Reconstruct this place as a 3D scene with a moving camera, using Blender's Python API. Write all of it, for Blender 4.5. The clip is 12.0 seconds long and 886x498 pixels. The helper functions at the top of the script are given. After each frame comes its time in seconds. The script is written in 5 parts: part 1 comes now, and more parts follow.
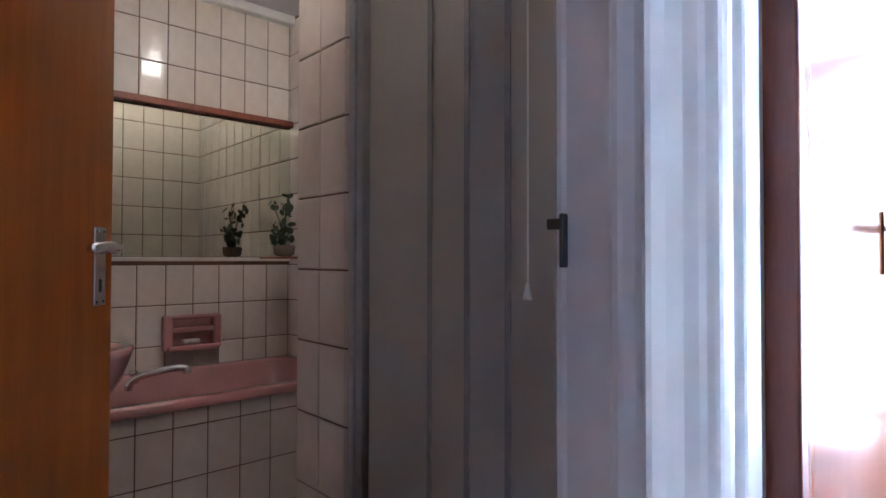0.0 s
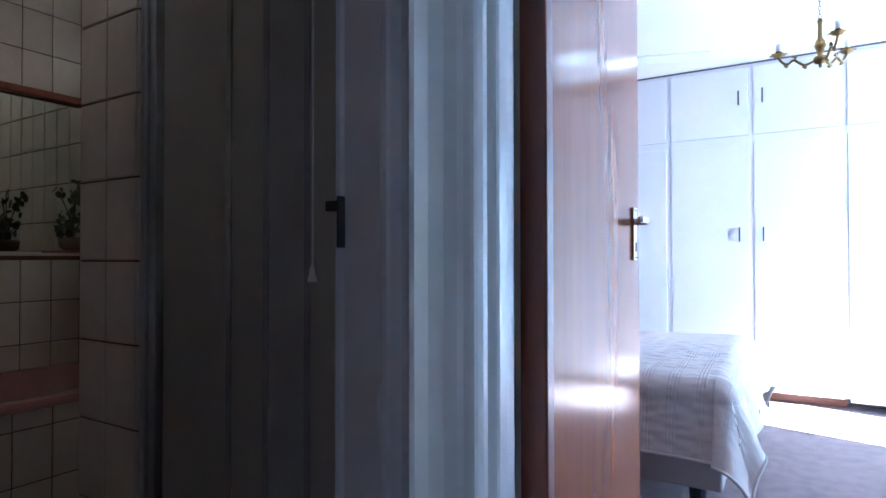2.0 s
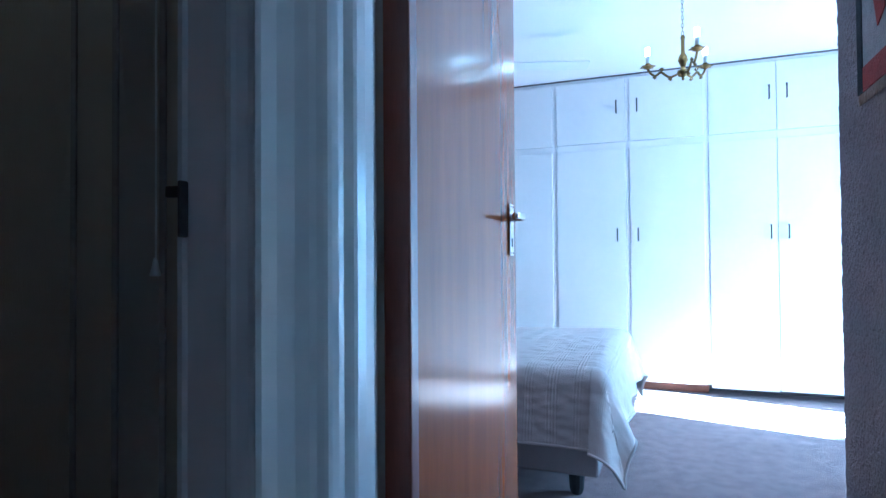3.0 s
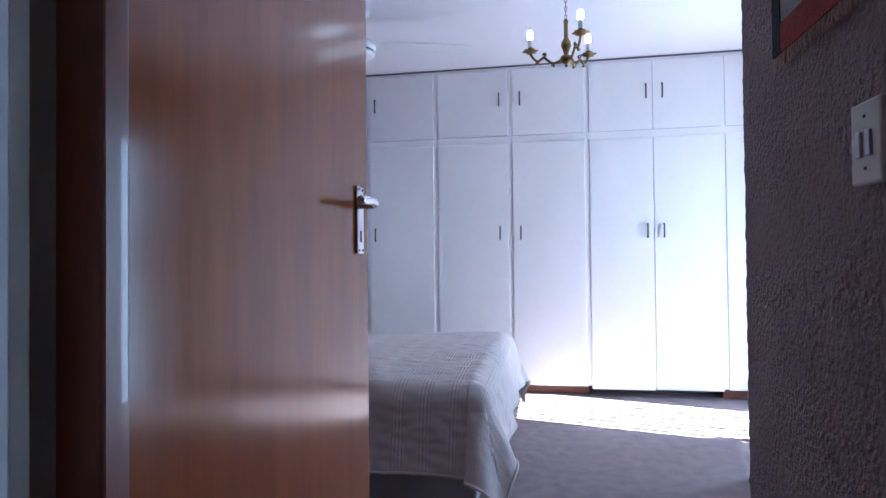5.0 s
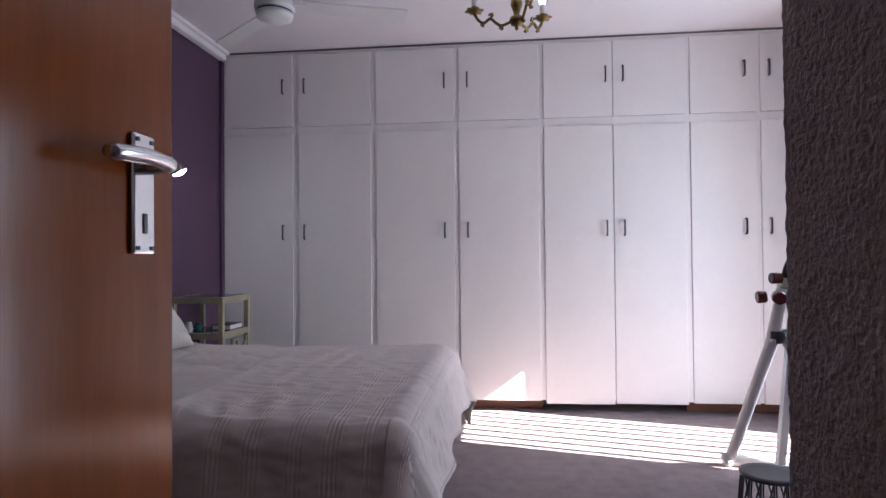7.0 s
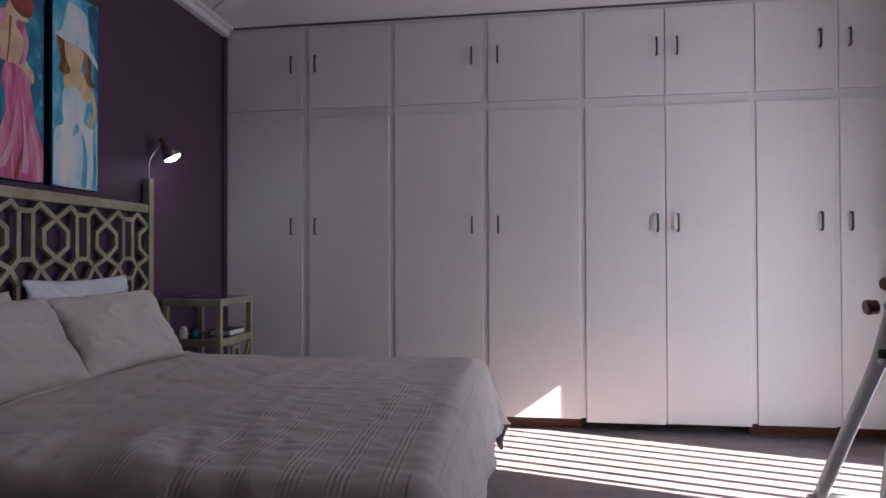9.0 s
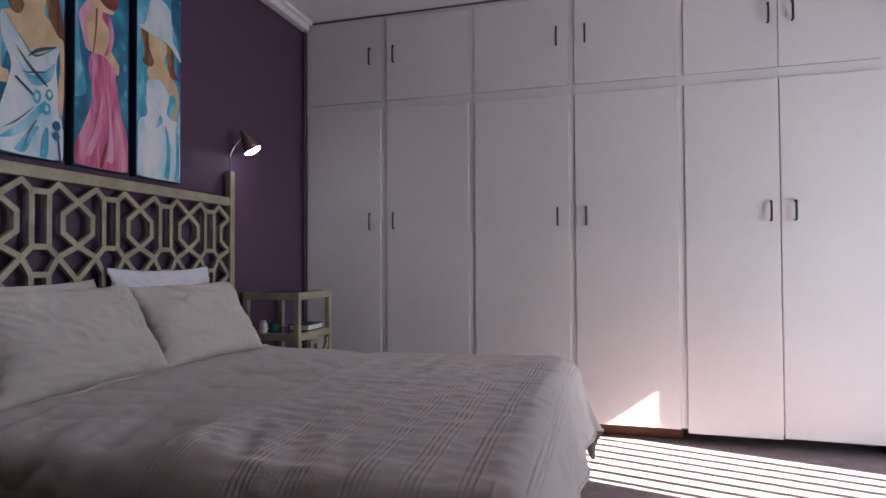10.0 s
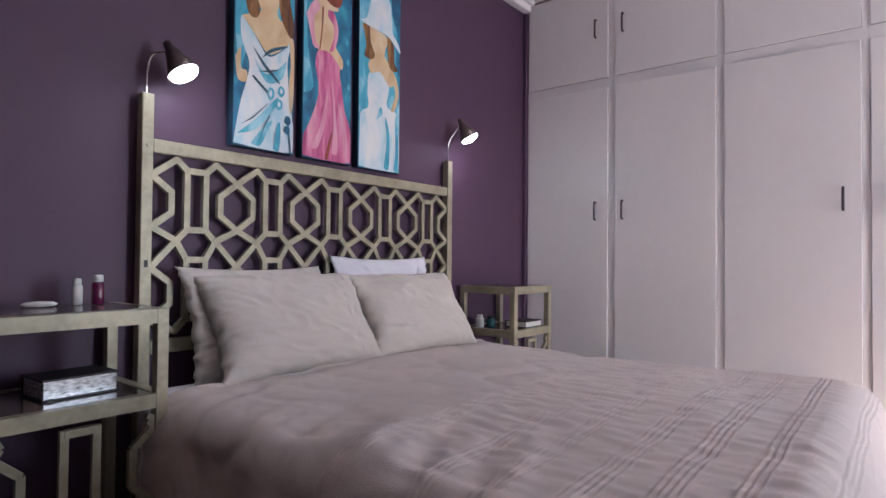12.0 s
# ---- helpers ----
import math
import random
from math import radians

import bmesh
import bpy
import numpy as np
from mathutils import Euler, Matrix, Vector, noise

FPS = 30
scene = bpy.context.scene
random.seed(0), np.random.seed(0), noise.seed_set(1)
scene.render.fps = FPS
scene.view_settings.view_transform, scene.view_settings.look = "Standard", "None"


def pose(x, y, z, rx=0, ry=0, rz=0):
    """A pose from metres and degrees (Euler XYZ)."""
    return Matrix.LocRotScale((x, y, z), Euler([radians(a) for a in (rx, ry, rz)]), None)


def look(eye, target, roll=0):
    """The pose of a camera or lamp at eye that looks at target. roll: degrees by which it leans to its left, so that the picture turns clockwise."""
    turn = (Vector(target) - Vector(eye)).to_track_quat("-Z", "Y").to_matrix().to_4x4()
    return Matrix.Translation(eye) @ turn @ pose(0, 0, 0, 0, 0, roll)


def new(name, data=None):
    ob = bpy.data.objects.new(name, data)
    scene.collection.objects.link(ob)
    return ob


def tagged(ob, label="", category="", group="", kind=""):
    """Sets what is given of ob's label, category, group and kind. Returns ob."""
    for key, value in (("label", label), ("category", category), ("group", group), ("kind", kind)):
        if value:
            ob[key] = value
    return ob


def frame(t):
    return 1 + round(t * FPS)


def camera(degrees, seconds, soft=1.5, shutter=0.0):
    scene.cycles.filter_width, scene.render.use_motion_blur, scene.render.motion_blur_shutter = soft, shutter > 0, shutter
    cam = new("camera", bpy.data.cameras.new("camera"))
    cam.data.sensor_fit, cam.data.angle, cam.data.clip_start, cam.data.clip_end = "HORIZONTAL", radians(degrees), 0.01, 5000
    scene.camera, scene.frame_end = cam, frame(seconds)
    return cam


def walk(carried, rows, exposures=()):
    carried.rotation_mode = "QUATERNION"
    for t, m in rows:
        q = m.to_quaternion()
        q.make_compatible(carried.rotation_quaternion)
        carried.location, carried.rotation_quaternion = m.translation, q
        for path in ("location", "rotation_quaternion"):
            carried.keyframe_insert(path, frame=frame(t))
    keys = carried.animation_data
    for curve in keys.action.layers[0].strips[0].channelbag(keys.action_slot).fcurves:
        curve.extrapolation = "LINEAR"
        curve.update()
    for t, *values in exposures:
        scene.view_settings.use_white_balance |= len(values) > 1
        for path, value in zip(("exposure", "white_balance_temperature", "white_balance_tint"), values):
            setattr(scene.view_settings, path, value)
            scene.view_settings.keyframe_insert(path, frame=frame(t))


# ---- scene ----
cam = camera(75.1, 12.0)
PATH = [
    (0, (-0.03, 0.151, 1.034), (-1.501, 1.506, 1.07), 0.1),
    (0.5, (-0.014, 0.158, 1.03), (-1.397, 1.602, 1.071), 0.0),
    (1, (0.001, 0.16, 1.024), (-1.282, 1.694, 1.061), 0.0),
    (1.5, (0.024, 0.166, 1.016), (-1.147, 1.787, 1.051), 0.0),
    (2, (0.043, 0.178, 1.011), (-0.991, 1.89, 1.041), -0.1),
    (2.5, (0.056, 0.188, 1.005), (-0.823, 1.984, 1.038), -0.2),
    (3, (0.08, 0.223, 0.996), (-0.645, 2.087, 1.031), -0.4),
    (3.5, (0.097, 0.299, 0.991), (-0.498, 2.208, 1.023), -0.6),
    (5.5, (0.065, 0.683, 0.995), (-0.234, 2.661, 1.025), -0.4),
    (6, (0.073, 0.794, 0.996), (-0.17, 2.779, 1.024), -0.3),
    (6.5, (0.117, 0.927, 0.994), (-0.102, 2.914, 1.024), -0.5),
    (8.5, (0.021, 1.398, 1.016), (-0.167, 3.389, 1.031), -0.2),
    (9, (0.017, 1.475, 0.998), (-0.256, 3.456, 1.019), -0.2),
    (9.5, (0.001, 1.549, 0.978), (-0.402, 3.508, 1.004), -0.0),
    (10, (-0.019, 1.639, 0.934), (-0.565, 3.563, 0.976), -0.3),
    (10.5, (-0.061, 1.741, 0.952), (-0.754, 3.617, 0.976), 0.2),
    (11, (-0.09, 1.811, 0.94), (-0.94, 3.621, 0.963), 0.3),
    (11.5, (-0.086, 1.863, 0.929), (-1.171, 3.543, 0.954), 0.1),
    (12, (-0.074, 1.885, 0.902), (-1.323, 3.446, 0.941), 0.5),
]
EXPOSURES = [(0.0, 7.1, 4850, 6), (1.0, 6.42, 4800, 4), (1.5, 5.95, 4700, 2), (2.0, 5.45, 4450, -1), (2.5, 5.2, 4000, -9), (3.0, 5.0, 3850, -12), (3.5, 4.75, 3900, -9), (5.5, 4.02, 5150, 9), (6.5, 3.70, 5700, 12),
             (8.5, 2.92, 6100, 15), (9.0, 2.75, 6050, 15), (9.5, 2.94, 6150, 15), (10.0, 3.17, 6200, 15), (11.0, 3.65, 6250, 15), (12.0, 4.05, 6300, 16)]
walk(cam, [(t, look(eye, target, roll)) for t, eye, target, roll in PATH], EXPOSURES)

# ---- light ----
world = bpy.data.worlds.new("world")
scene.world = world
world.use_nodes = True
wn = world.node_tree
sky = wn.nodes.new("ShaderNodeTexSky")
sky.sky_type, sky.sun_disc = "NISHITA", False
SUN_TRAVEL = Vector((-0.972, 0.235, -0.72)).normalized()
sky.sun_elevation = math.asin(-SUN_TRAVEL.z)
sky.sun_rotation = math.atan2(-SUN_TRAVEL.x, -SUN_TRAVEL.y)
wn.links.new(sky.outputs[0], wn.nodes["Background"].inputs[0])
wn.nodes["Background"].inputs[1].default_value = 0.06
sun = new("sun", bpy.data.lights.new("sun", "SUN"))
sun.data.energy, sun.data.angle, sun.data.color = 5.0, radians(0.25), (1.0, 0.93, 0.84)
sun.matrix_world = look(Vector((6, 3, 5)), Vector((6, 3, 5)) + SUN_TRAVEL)


def area(name, eye, target, w, h, watts, color):
    ob = new(name, bpy.data.lights.new(name, "AREA"))
    ob.data.shape, ob.data.size, ob.data.size_y, ob.data.energy, ob.data.color = "RECTANGLE", w, h, watts, color
    ob.matrix_world = look(eye, target)
    return ob


def point(name, at, watts, color, radius=0.03):
    ob = new(name, bpy.data.lights.new(name, "POINT"))
    ob.data.energy, ob.data.color, ob.data.shadow_soft_size = watts, color, radius
    ob.location = at
    return ob


# daylight in the opening of the bedroom, and the bathroom's ceiling lamp
area("daylight_window", (2.14, 3.95, 0.93), (0.7, 3.0, 0.93), 0.6, 1.72, 2.7, (0.66, 0.83, 1.0))
point("bathroom_bulb", (-1.50, 0.85, 2.16), 0.037, (1.0, 0.72, 0.42), 0.05)
point("bath_bulb", (-2.00, 1.27, 2.13), 0.003, (1.0, 0.72, 0.42), 0.018)
# added bluish fill lamp before the passage's closed end wall, which has no opening
area("fill_hall", (0.45, -1.58, 1.5), (0.15, 0.5, 1.2), 0.7, 1.4, 0.023, (0.78, 0.89, 1.0))


# ---- materials ----
def material(name, color, rough=0.5, metal=0.0, spread=0.06, scale=6.0, bump=0.0, bump_scale=60.0, grain=None, coat=0.0,
             transmission=0.0, sheen=0.0, random=0.0, spec=0.5, rough_var=0.08):
    """A surface with slow stains and fine grain; grain stretches the pattern along an axis."""
    m = bpy.data.materials.new(name)
    m.use_nodes = True
    t = m.node_tree
    b = t.nodes["Principled BSDF"]
    co = t.nodes.new("ShaderNodeTexCoord")
    mp = t.nodes.new("ShaderNodeMapping")
    t.links.new(co.outputs["Object"], mp.inputs[0])
    if grain:
        mp.inputs["Scale"].default_value = grain
    big = t.nodes.new("ShaderNodeTexNoise")
    big.inputs["Scale"].default_value, big.inputs["Detail"].default_value = scale, 5
    fine = t.nodes.new("ShaderNodeTexNoise")
    fine.inputs["Scale"].default_value, fine.inputs["Detail"].default_value = bump_scale, 4
    t.links.new(mp.outputs[0], big.inputs[0])
    t.links.new(mp.outputs[0], fine.inputs[0])
    ramp = t.nodes.new("ShaderNodeValToRGB")
    lo = [max(0.0, c * (1 - 2.2 * spread)) for c in color]
    hi = [min(1.0, c * (1 + 2.2 * spread)) for c in color]
    ramp.color_ramp.elements[0].color, ramp.color_ramp.elements[1].color = (*lo, 1), (*hi, 1)
    ramp.color_ramp.elements[0].position, ramp.color_ramp.elements[1].position = 0.3, 0.7
    add = t.nodes.new("ShaderNodeMath")
    add.operation = "MULTIPLY_ADD"
    add.inputs[1].default_value = 0.35
    t.links.new(fine.outputs["Fac"], add.inputs[0])
    half = t.nodes.new("ShaderNodeMath")
    half.operation = "MULTIPLY_ADD"
    half.inputs[1].default_value, half.inputs[2].default_value = 0.65, 0.0
    t.links.new(big.outputs["Fac"], half.inputs[0])
    t.links.new(half.outputs[0], add.inputs[2])
    t.links.new(add.outputs[0], ramp.inputs[0])
    last = ramp.outputs[0]
    if random:
        info = t.nodes.new("ShaderNodeObjectInfo")
        hsv = t.nodes.new("ShaderNodeHueSaturation")
        val = t.nodes.new("ShaderNodeMapRange")
        val.inputs[3].default_value, val.inputs[4].default_value = 1 - random, 1 + random
        t.links.new(info.outputs["Random"], val.inputs[0])
        t.links.new(val.outputs[0], hsv.inputs["Value"])
        t.links.new(last, hsv.inputs["Color"])
        last = hsv.outputs[0]
    t.links.new(last, b.inputs["Base Color"])
    rr = t.nodes.new("ShaderNodeMapRange")
    rr.inputs[3].default_value, rr.inputs[4].default_value = max(0.02, rough - rough_var), min(1, rough + rough_var)
    t.links.new(big.outputs["Fac"], rr.inputs[0])
    t.links.new(rr.outputs[0], b.inputs["Roughness"])
    b.inputs["Metallic"].default_value = metal
    b.inputs["Coat Weight"].default_value = coat
    b.inputs["Transmission Weight"].default_value = transmission
    b.inputs["Sheen Weight"].default_value = sheen
    b.inputs["Specular IOR Level"].default_value = spec
    if bump:
        bp = t.nodes.new("ShaderNodeBump")
        bp.inputs["Strength"].default_value, bp.inputs["Distance"].default_value = bump, 0.01
        t.links.new(fine.outputs["Fac"], bp.inputs["Height"])
        t.links.new(bp.outputs[0], b.inputs["Normal"])
    return m


def glowing(name, color, strength):
    m = bpy.data.materials.new(name)
    m.use_nodes = True
    b = m.node_tree.nodes["Principled BSDF"]
    b.inputs["Base Color"].default_value = (0.9, 0.9, 0.9, 1)
    b.inputs["Emission Color"].default_value = (*color, 1)
    b.inputs["Emission Strength"].default_value = strength
    return m


def pleated_screen(name):
    """Frosted plastic sheet: lets light through blurred, with a faint gloss."""
    m = bpy.data.materials.new(name)
    m.use_nodes = True
    t = m.node_tree
    out = t.nodes["Material Output"]
    b = t.nodes["Principled BSDF"]
    b.inputs["Base Color"].default_value = (0.66, 0.65, 0.64, 1)
    b.inputs["Roughness"].default_value = 0.24
    tr = t.nodes.new("ShaderNodeBsdfTranslucent")
    tr.inputs[0].default_value = (0.62, 0.56, 0.46, 1)
    mix = t.nodes.new("ShaderNodeMixShader")
    mix.inputs[0].default_value = 0.42
    t.links.new(b.outputs[0], mix.inputs[1])
    t.links.new(tr.outputs[0], mix.inputs[2])
    clear = t.nodes.new("ShaderNodeBsdfTransparent")
    clear.inputs[0].default_value = (0.8, 0.74, 0.64, 1)
    mix2 = t.nodes.new("ShaderNodeMixShader")
    mix2.inputs[0].default_value = 0.10
    t.links.new(mix.outputs[0], mix2.inputs[1])
    t.links.new(clear.outputs[0], mix2.inputs[2])
    t.links.new(mix2.outputs[0], out.inputs[0])
    ns = t.nodes.new("ShaderNodeTexNoise")
    ns.inputs["Scale"].default_value, ns.inputs["Detail"].default_value = 55, 3
    bp = t.nodes.new("ShaderNodeBump")
    bp.inputs["Strength"].default_value, bp.inputs["Distance"].default_value = 0.5, 0.006
    t.links.new(ns.outputs["Fac"], bp.inputs["Height"])
    t.links.new(bp.outputs[0], b.inputs["Normal"])
    return m


M_WHITE_WALL = material("white_wall_paint", (0.74, 0.72, 0.73), 0.7, bump=0.12, bump_scale=140, spread=0.02)
M_CEILING = material("ceiling_paint", (0.80, 0.77, 0.78), 0.8, spread=0.015, scale=2)
M_PURPLE = material("purple_wall_paint", (0.083, 0.040, 0.081), 0.55, spread=0.05, scale=2.5, bump=0.1, bump_scale=220)
M_TEXTURED = material("rough_cast_plaster", (0.33, 0.265, 0.265), 0.75, spread=0.07, scale=9, bump=0.9, bump_scale=120)
M_CUPBOARD = material("white_cupboard_paint", (0.80, 0.77, 0.76), 0.38, spread=0.014, scale=2.2, bump=0.05, bump_scale=24, rough_var=0.05)
M_CUPBOARD_FRAME = material("white_frame_paint", (0.79, 0.76, 0.755), 0.42, spread=0.02, scale=4)
# dark colour that paints in the shade behind door gaps and under the wardrobes
M_GAP_SHADE = material("gap_shade", (0.16, 0.135, 0.13), 0.9)
M_HANDLE = material("pewter_handle", (0.06, 0.052, 0.052), 0.42, metal=0.4, spread=0.1)
M_CARPET = material("mauve_carpet", (0.41, 0.305, 0.295), 0.95, spread=0.10, scale=14, bump=1.0, bump_scale=420, sheen=0.2, spec=0.1)
M_SKIRT = material("red_brown_wood", (0.16, 0.05, 0.022), 0.45, spread=0.2, scale=8, grain=(1, 12, 12))
M_DOOR = material("varnished_door", (0.25, 0.064, 0.011), 0.16, spread=0.06, scale=3.2, bump=0.006, bump_scale=26, grain=(9, 9, 0.7), spec=0.19, rough_var=0.05)
M_FRAME = material("brown_door_frame", (0.22, 0.060, 0.030), 0.35, spread=0.12, scale=4, grain=(9, 9, 0.7), coat=0.2)
M_CHROME = material("chrome", (0.72, 0.72, 0.73), 0.14, metal=1.0, spread=0.02, rough_var=0.04)
M_DARK_METAL = material("dark_metal", (0.06, 0.06, 0.065), 0.4, metal=0.7)
M_GOLD = material("champagne_gold_paint", (0.37, 0.335, 0.235), 0.40, metal=0.2, spread=0.12, scale=12, bump=0.08, bump_scale=60)
M_BRASS = material("aged_brass", (0.23, 0.15, 0.055), 0.38, metal=1.0, spread=0.25, scale=30, bump=0.2, bump_scale=90)
M_LINEN = material("grey_beige_linen", (0.645, 0.555, 0.515), 0.85, spread=0.02, scale=4, bump=0.2, bump_scale=320, sheen=0.15, spec=0.2)
M_PILLOW = material("sage_grey_linen", (0.67, 0.605, 0.55), 0.85, spread=0.012, scale=5, bump=0.3, bump_scale=260, sheen=0.15, spec=0.2)
M_WHITE_CLOTH = material("white_cotton", (0.78, 0.76, 0.82), 0.85, spread=0.02, bump=0.2, bump_scale=240, sheen=0.1, spec=0.2)
M_BASE_CLOTH = material("bed_base_cloth", (0.42, 0.37, 0.36), 0.9, spread=0.05, bump=0.2, bump_scale=200)
M_BLACK = material("black_plastic", (0.022, 0.022, 0.024), 0.45)
M_FOAM = material("black_foam", (0.03, 0.03, 0.032), 0.8, bump=0.3, bump_scale=200)
M_WHITE_STEEL = material("white_powder_coat", (0.70, 0.69, 0.68), 0.32, spread=0.03, scale=10)
M_RED_KNOB = material("dark_red_plastic", (0.09, 0.012, 0.012), 0.25)
M_FOIL = material("silver_page_edge", (0.75, 0.75, 0.74), 0.3, metal=0.6, spread=0.25, scale=60, grain=(1, 1, 3))
M_FAN = material("fan_white", (0.72, 0.72, 0.70), 0.4, spread=0.02)
M_TILE = material("cream_tile", (0.64, 0.56, 0.51), 0.14, spread=0.035, scale=9, bump=0.03, bump_scale=22, coat=0.3, random=0.05, rough_var=0.05)
M_GROUT = material("brown_grout", (0.12, 0.06, 0.04), 0.9, spread=0.15)
M_PINK = material("pink_enamel", (0.38, 0.185, 0.185), 0.16, spread=0.03, coat=0.4, rough_var=0.04)
M_TILE_FLOOR = material("bathroom_floor_tile", (0.28, 0.17, 0.13), 0.4, spread=0.1)
M_PVC = material("white_pvc", (0.66, 0.67, 0.71), 0.25, spread=0.004, scale=3, rough_var=0.06)
M_ALU = material("aluminium", (0.50, 0.51, 0.54), 0.32, metal=0.9, spread=0.05)
M_STRIP = material("grey_hinge_strip", (0.27, 0.26, 0.265), 0.4, spread=0.08, scale=20)
M_SCREEN = pleated_screen("frosted_screen")
M_MIRROR = material("mirror_silver", (0.72, 0.74, 0.64), 0.02, metal=1.0, spread=0.0, rough_var=0.0)
M_LEAF = material("dark_leaf", (0.035, 0.05, 0.025), 0.5, spread=0.3, scale=30)
M_GLASS_TOP = material("smoked_glass_top", (0.16, 0.12, 0.10), 0.12, spread=0.08, rough_var=0.05)
M_DARK_BOOK = material("dark_leather", (0.03, 0.022, 0.028), 0.45, spread=0.2)
M_PAPER = material("paper", (0.75, 0.73, 0.70), 0.8, spread=0.06, scale=40, grain=(1, 1, 30))
M_PLASTIC_WHITE = material("white_plastic", (0.78, 0.77, 0.74), 0.4, spread=0.02)
M_MAGENTA = material("magenta_glass", (0.13, 0.010, 0.06), 0.15, coat=0.3)
M_TEAL = material("teal_glass", (0.02, 0.11, 0.11), 0.15)
M_LAMP = material("bronze_lamp", (0.17, 0.13, 0.12), 0.35, metal=0.7, spread=0.08)
M_BULB = glowing("lamp_bulb", (0.82, 0.91, 1.0), 3.0)
M_CANDLE = glowing("candle_bulb", (1.0, 0.97, 0.92), 1.2)
M_GLOBE = glowing("ceiling_globe", (1.0, 0.80, 0.56), 0.35)


def painted(name, stops, scale, stretch, warp=0.6):
    """Brushed canvas paint: two or three colours dragged into one another along the strokes."""
    m = bpy.data.materials.new(name)
    m.use_nodes = True
    t = m.node_tree
    b = t.nodes["Principled BSDF"]
    co = t.nodes.new("ShaderNodeTexCoord")
    mp = t.nodes.new("ShaderNodeMapping")
    mp.inputs["Scale"].default_value = stretch
    t.links.new(co.outputs["Object"], mp.inputs[0])
    ns = t.nodes.new("ShaderNodeTexNoise")
    ns.inputs["Scale"].default_value, ns.inputs["Detail"].default_value, ns.inputs["Distortion"].default_value = scale, 4, warp
    t.links.new(mp.outputs[0], ns.inputs[0])
    ramp = t.nodes.new("ShaderNodeValToRGB")
    els = ramp.color_ramp.elements
    els[0].position, els[1].position = 0.34, 0.66
    els[0].color, els[1].color = (*stops[0], 1), (*stops[-1], 1)
    for k, c in enumerate(stops[1:-1]):
        els.new(0.34 + 0.32 * (k + 1) / (len(stops) - 1)).color = (*c, 1)
    t.links.new(ns.outputs["Fac"], ramp.inputs[0])
    t.links.new(ramp.outputs[0], b.inputs["Base Color"])
    b.inputs["Roughness"].default_value = 0.5
    bp = t.nodes.new("ShaderNodeBump")
    bp.inputs["Strength"].default_value, bp.inputs["Distance"].default_value = 0.25, 0.004
    t.links.new(ns.outputs["Fac"], bp.inputs["Height"])
    t.links.new(bp.outputs[0], b.inputs["Normal"])
    return m


M_PIC_BLUE = painted("picture_blue", [(0.012, 0.07, 0.15), (0.02, 0.20, 0.34), (0.05, 0.38, 0.52)], 11, (1, 1, 0.6))
M_PIC_AQUA = painted("picture_aqua", [(0.03, 0.30, 0.46), (0.08, 0.46, 0.62), (0.38, 0.70, 0.78)], 12, (1, 1, 0.5))
M_PIC_EDGE = material("picture_edge", (0.012, 0.05, 0.09), 0.6, spread=0.2)
M_PIC_WHITE = painted("picture_white", [(0.42, 0.68, 0.77), (0.70, 0.78, 0.82), (0.80, 0.82, 0.82)], 13, (1, 1.2, 0.45))
M_PIC_SKIN = painted("picture_cream", [(0.60, 0.38, 0.18), (0.74, 0.54, 0.31), (0.80, 0.64, 0.42)], 10, (1, 1, 0.8))
M_PIC_PINK = painted("picture_pink", [(0.42, 0.05, 0.16), (0.68, 0.15, 0.32), (0.80, 0.38, 0.50)], 17, (1, 1.6, 0.28), 0.3)
M_PIC_PALE_PINK = painted("picture_pale_pink", [(0.70, 0.24, 0.38), (0.82, 0.46, 0.56)], 22, (1, 1.4, 0.3), 0.3)
M_PIC_BROWN = painted("picture_brown", [(0.10, 0.035, 0.012), (0.22, 0.09, 0.03), (0.40, 0.20, 0.07)], 20, (1, 1.5, 0.3))
M_PIC_RUST = material("picture_rust", (0.30, 0.06, 0.03), 0.6, spread=0.2, scale=20)
M_PIC_LINE = material("picture_line", (0.03, 0.12, 0.18), 0.6, spread=0.2)
M_RED_CLOTH = material("red_wool", (0.34, 0.045, 0.035), 0.9, spread=0.12, scale=30, bump=0.4, bump_scale=220)
M_GREY_CLOTH = material("pale_wool", (0.48, 0.46, 0.45), 0.9, spread=0.14, scale=26, bump=0.4, bump_scale=220)
M_BLACK_CLOTH = material("black_wool", (0.02, 0.02, 0.025), 0.9, spread=0.2, bump=0.4, bump_scale=220)
M_FRINGE = material("cream_fringe", (0.55, 0.42, 0.34), 0.9)
M_CURTAIN = material("tan_curtain", (0.46, 0.33, 0.23), 0.85, spread=0.06, scale=5, bump=0.2, bump_scale=240)
M_GROUND = material("outdoor_paving", (0.30, 0.27, 0.24), 0.9, spread=0.12, scale=3)
M_MAT = material("bath_mat", (0.10, 0.08, 0.08), 0.95, spread=0.2, scale=40, bump=0.6, bump_scale=260)


# ---- building helpers ----
def box(bm, x0, x1, y0, y1, z0, z1, bevel=0.0, seg=2):
    m = Matrix.Translation(((x0 + x1) / 2, (y0 + y1) / 2, (z0 + z1) / 2)) @ Matrix.Diagonal((x1 - x0, y1 - y0, z1 - z0, 1))
    vs = bmesh.ops.create_cube(bm, size=1.0, matrix=m)["verts"]
    if bevel:
        es = list({e for v in vs for e in v.link_edges})
        bmesh.ops.bevel(bm, geom=es, offset=bevel, segments=seg, affect="EDGES", profile=0.5)
    return bm


def boxes(*rows, bevel=0.0):
    bm = bmesh.new()
    for r in rows:
        box(bm, *r, bevel=bevel)
    return bm


